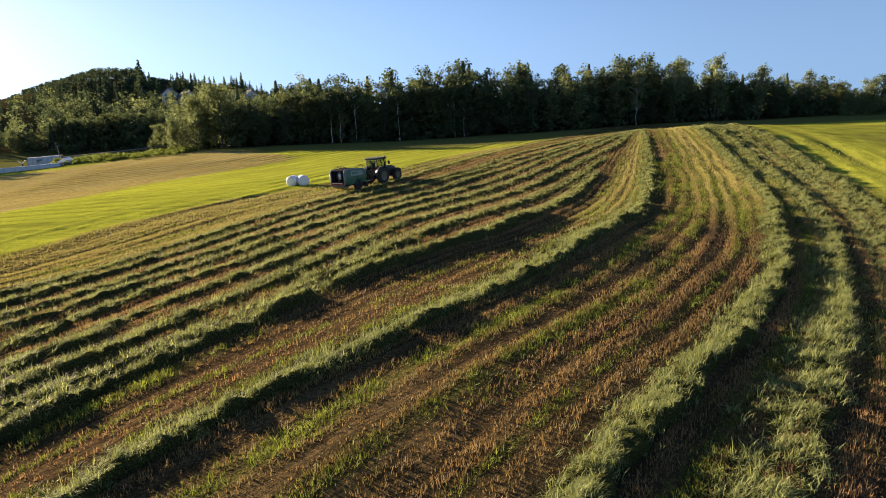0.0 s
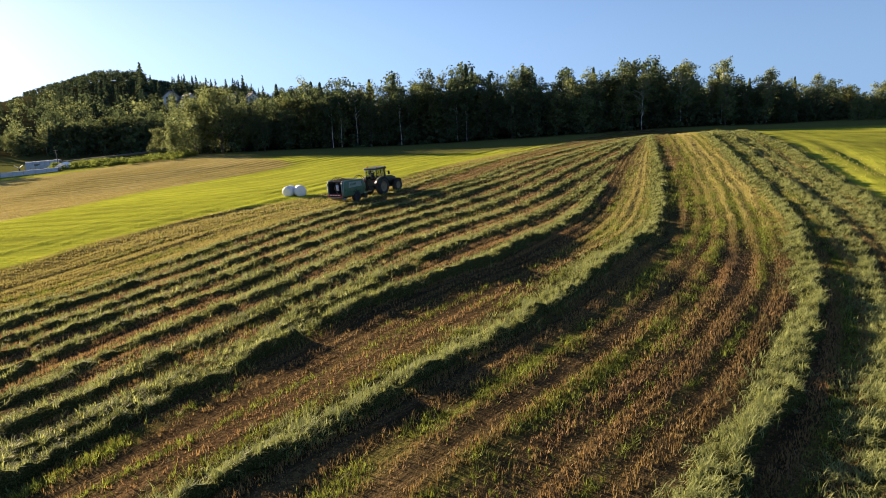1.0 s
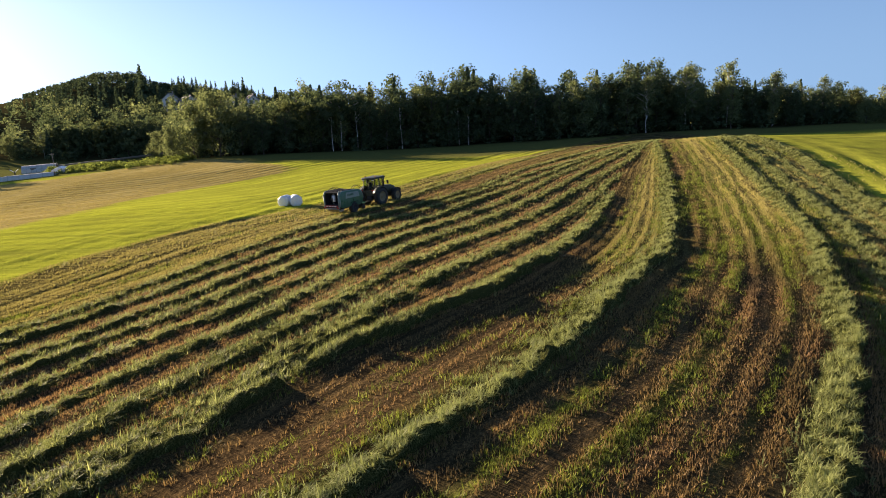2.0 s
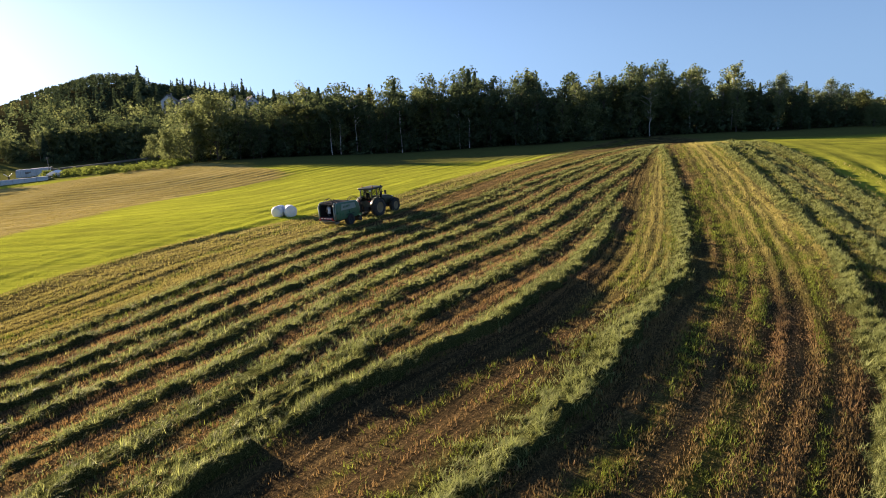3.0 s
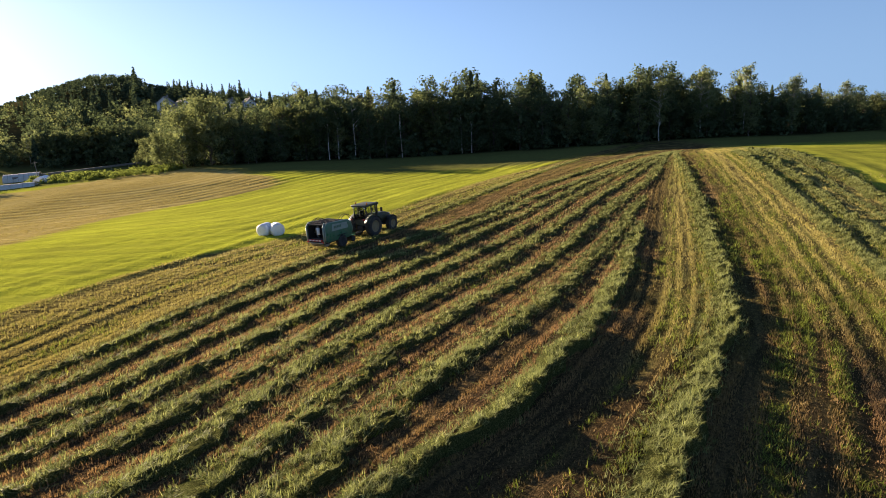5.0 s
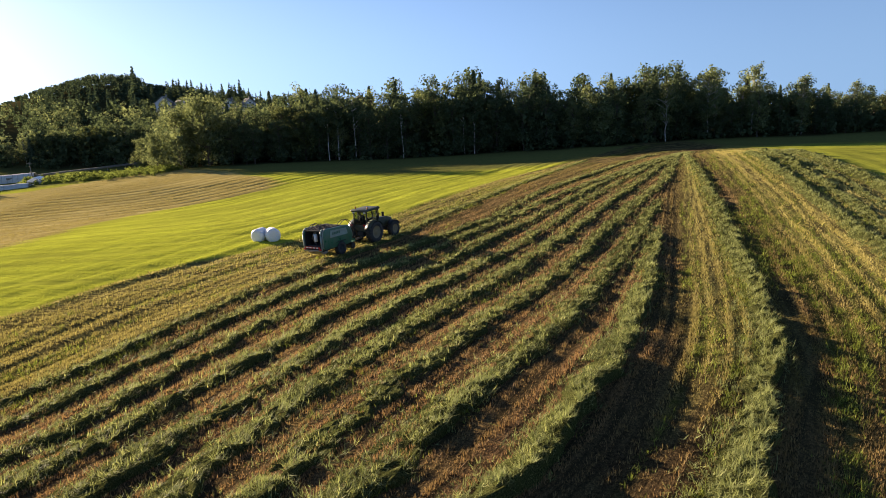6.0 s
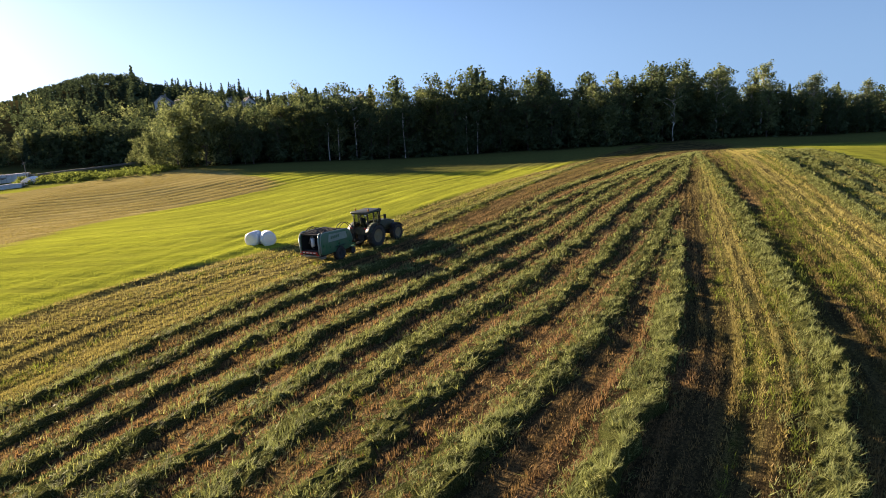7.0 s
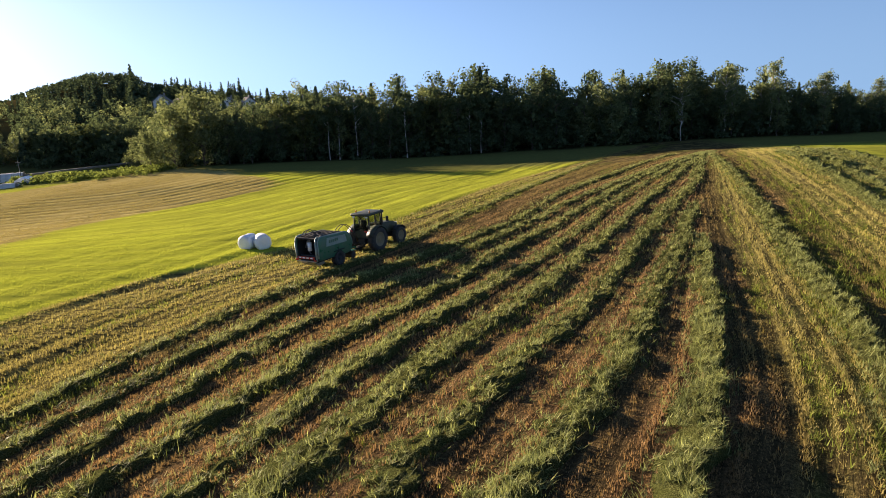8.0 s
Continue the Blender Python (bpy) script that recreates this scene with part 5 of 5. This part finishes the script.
def wrapped_bale(x, y, heading):
    """A round bale in stretch film, lying on its side, with overlapping film bands."""
    rng = np.random.default_rng(int(abs(x) * 10))
    bm = bmesh.new()
    prof = [(-0.62, 0.12), (-0.63, 0.40), (-0.61, 0.52), (-0.54, 0.62), (-0.44, 0.655), (-0.2, 0.665), (-0.19, 0.655), (0.05, 0.66), (0.24, 0.67), (0.25, 0.66), (0.45, 0.655), (0.55, 0.62), (0.61, 0.52), (0.63, 0.40), (0.62, 0.12)]
    lathe(bm, prof, 40)
    for v in bm.verts:
        s = 0.012 * math.sin(7 * math.atan2(v.co.z, v.co.x) + 5 * v.co.y) + rng.normal(0, 0.004)
        v.co.x *= 1 + s
        v.co.z *= 1 + s
        v.co.z = max(v.co.z, -0.60)
    ob = new("wrapped_bale")
    tagged(ob, "white film-wrapped round bale lying on the meadow", "hay bale", "wrapped bales")
    part("film", bm, FILM, ob, "", True).location = (0, 0, 0.60)
    part("film_tail", made(prism, [(-0.10, 1.235), (0.12, 1.245), (0.20, 1.20), (0.05, 1.25)], -0.25, 0.15), FILM, ob)
    ob.matrix_basis = on_slope(x, y, heading, -0.02) @ Matrix.Scale(0.95, 4)


wrapped_bale(-16.25, 70.15, -22)
wrapped_bale(-15.15, 69.95, 28)


# ---- houses on the hill ----
def house(x, y, z, w, d, eave, peak, turn, roof=ROOF, wall=HOUSE_WHITE, windows=2):
    """Gabled house; the gable looks along -y before it is turned."""
    h = tagged(new("house"), "white wooden house with a gabled dark roof among trees" if wall is HOUSE_WHITE else "brown house with a steep dark roof behind treetops", "house", "houses on the hill")
    part("wall", made(prism, [(-w / 2, -4), (w / 2, -4), (w / 2, eave), (0, peak), (-w / 2, eave)], 0, d), wall, h)
    slope = math.hypot(w / 2, peak - eave)
    for s in (-1, 1):
        k = (peak - eave) / (w / 2)
        part("roof", made(prism, [(s * -0.05, peak + 0.05), (s * (w / 2 + 0.5), eave - 0.5 * k + 0.05), (s * (w / 2 + 0.5), eave - 0.5 * k + 0.30), (s * -0.05, peak + 0.32)], -0.5, d + 0.5), roof, h, "dark tiled roof slope")
    part("chimney", made(box, w * 0.12, w * 0.12 + 0.6, d * 0.5, d * 0.5 + 0.6, peak - 0.8, peak + 1.0, 0.03), roof, h)
    for fl in range(2):
        for k in range(windows):
            cx = (k - (windows - 1) / 2) * w / (windows + 0.6)
            cz = eave * (0.25 + 0.42 * fl)
            win = part("window", made(box, cx - 0.6, cx + 0.6, -0.06, 0.02, cz, cz + 1.3, 0.02), WHITE, h)
            part("pane", made(box, cx - 0.5, cx + 0.5, -0.09, -0.062, cz + 0.1, cz + 1.2), PANE, win)
    gable = part("gable_window", made(box, -0.5, 0.5, -0.06, 0.02, eave + 0.2, eave + 1.1, 0.02), WHITE, h)
    part("pane", made(box, -0.4, 0.4, -0.09, -0.062, eave + 0.3, eave + 1.0), PANE, gable)
    h.matrix_basis = Matrix.Translation((x, y, z)) @ pose(0, 0, 0, 0, 0, turn)


house(-126.5, 309, 13.6, 6.2, 8, 3.6, 6.2, 12)
house(-117.0, 311, 12.6, 7.5, 8, 3.4, 5.6, 42)
house(-97.0, 309, 12.0, 6.5, 8, 3.2, 5.6, 8)
house(-87.5, 310, 12.0, 6.0, 8, 3.0, 5.4, 30)
house(-36.0, 300, 9.0, 8.5, 9, 4.2, 7.6, 14, ROOF, BARK)


# ---- far side of the field: tunnel, shed, rail, posts ----
def poly_tunnel(label, x, y, heading, L, w, h, film):
    t = tagged(new("poly_tunnel"), label, "tunnel")
    n = 14
    verts, quads = [], []
    for k in range(n + 1):
        for a in np.linspace(0, math.pi, 9):
            sag = 0.05 * math.sin(k * 2.2) * math.sin(a)
            verts.append((k * L / n, math.cos(a) * w / 2, math.sin(a) * (h + sag)))
    for k in range(n):
        for j in range(8):
            i = k * 9 + j
            quads.append((i, i + 1, i + 10, i + 9))
    cover_ob = new("cover", raw_mesh("cover", np.array(verts), None, np.array(quads), [film], True))
    cover_ob.parent = t
    for k in range(0, n + 1, 2):
        part("hoop", made(arch, [(k * L / n, math.cos(a) * (w / 2 + 0.03), math.sin(a) * (h + 0.08)) for a in np.linspace(0, math.pi, 9)], 0.03, 5), STEEL, t)
    t.matrix_basis = on_slope(x, y, heading)


def tent_shed(name, label, x, y, w, d, eave, peak, turn, mat):
    s = tagged(new(name), label, "shed")
    part("cover", made(prism, [(-w / 2, 0), (w / 2, 0), (w / 2 * 0.95, eave), (0, peak), (-w / 2 * 0.95, eave)], 0, d, 0.04), mat, s)
    for cx in (-w / 2, w / 2):
        part("corner_post", made(tube, (cx, -0.04, -0.2), (cx * 0.95, -0.04, eave), 0.05, 0.05), POST, s)
    s.matrix_basis = on_slope(x, y, turn)


def roadside_rail():
    f = tagged(new("guard_rail"), "grey roadside rail on posts along the wood's foot", "fence")
    pts = [(-108.0 + 3.2 * k, float(np.interp(-108.0 + 3.2 * k, [-108, -80], [172, 202]))) for k in range(10)]
    pts = [(x, y, float(ground_z(x, y))) for x, y in pts]
    for p in pts:
        part("post", made(box, p[0] - 0.08, p[0] + 0.08, p[1] - 0.08, p[1] + 0.08, p[2] - 0.3, p[2] + 1.3, 0.01), POST, f)
    for a, b in zip(pts, pts[1:]):
        part("rail", made(tube, (a[0], a[1] - 0.12, a[2] + 1.0), (b[0], b[1] - 0.12, b[2] + 1.0), 0.32, 0.32, 6), POST, f)


def crossed_post(x, y):
    p = tagged(new("crossed_post"), "dark post with two pale raised arms beside the tunnel", "post")
    part("post", made(tube, (0, 0, -0.3), (0, 0, 1.7), 0.16, 0.13), BLACK, p)
    for s in (-1, 1):
        part("arm", made(arch, [(0, 0, 1.5), (0.65 * s, 0, 2.0), (1.05 * s, 0, 2.25)], 0.09), WHITE, p, "pale raised arm")
    p.matrix_basis = on_slope(x, y, 0)


def lamp_pole(x, y, h):
    p = tagged(new("utility_pole"), "thin grey utility pole near the tunnel", "pole")
    part("pole", made(tube, (0, 0, -0.3), (0, 0, h), 0.12, 0.08), POST, p)
    part("crossbar", made(box, -0.6, 0.6, -0.05, 0.05, h - 0.35, h - 0.22, 0.01), POST, p)
    p.matrix_basis = on_slope(x, y, 10)


poly_tunnel("long low grey-white plastic growing tunnel by the field", -109.5, 152.6, 19, 17.0, 2.4, 1.1, DUSTY_FILM)
poly_tunnel("wide grey plastic tunnel beside the weeds", -110.8, 173.0, 22, 8.0, 4.6, 1.9, DUSTY_FILM)
tent_shed("white_shed", "small white plastic-covered shed beside the tunnel", -95.2, 162.6, 3.4, 3.5, 0.9, 1.6, 8, FILM)
roadside_rail()
crossed_post(-102.9, 158.0)
lamp_pole(-102.9, 174.0, 4.6)
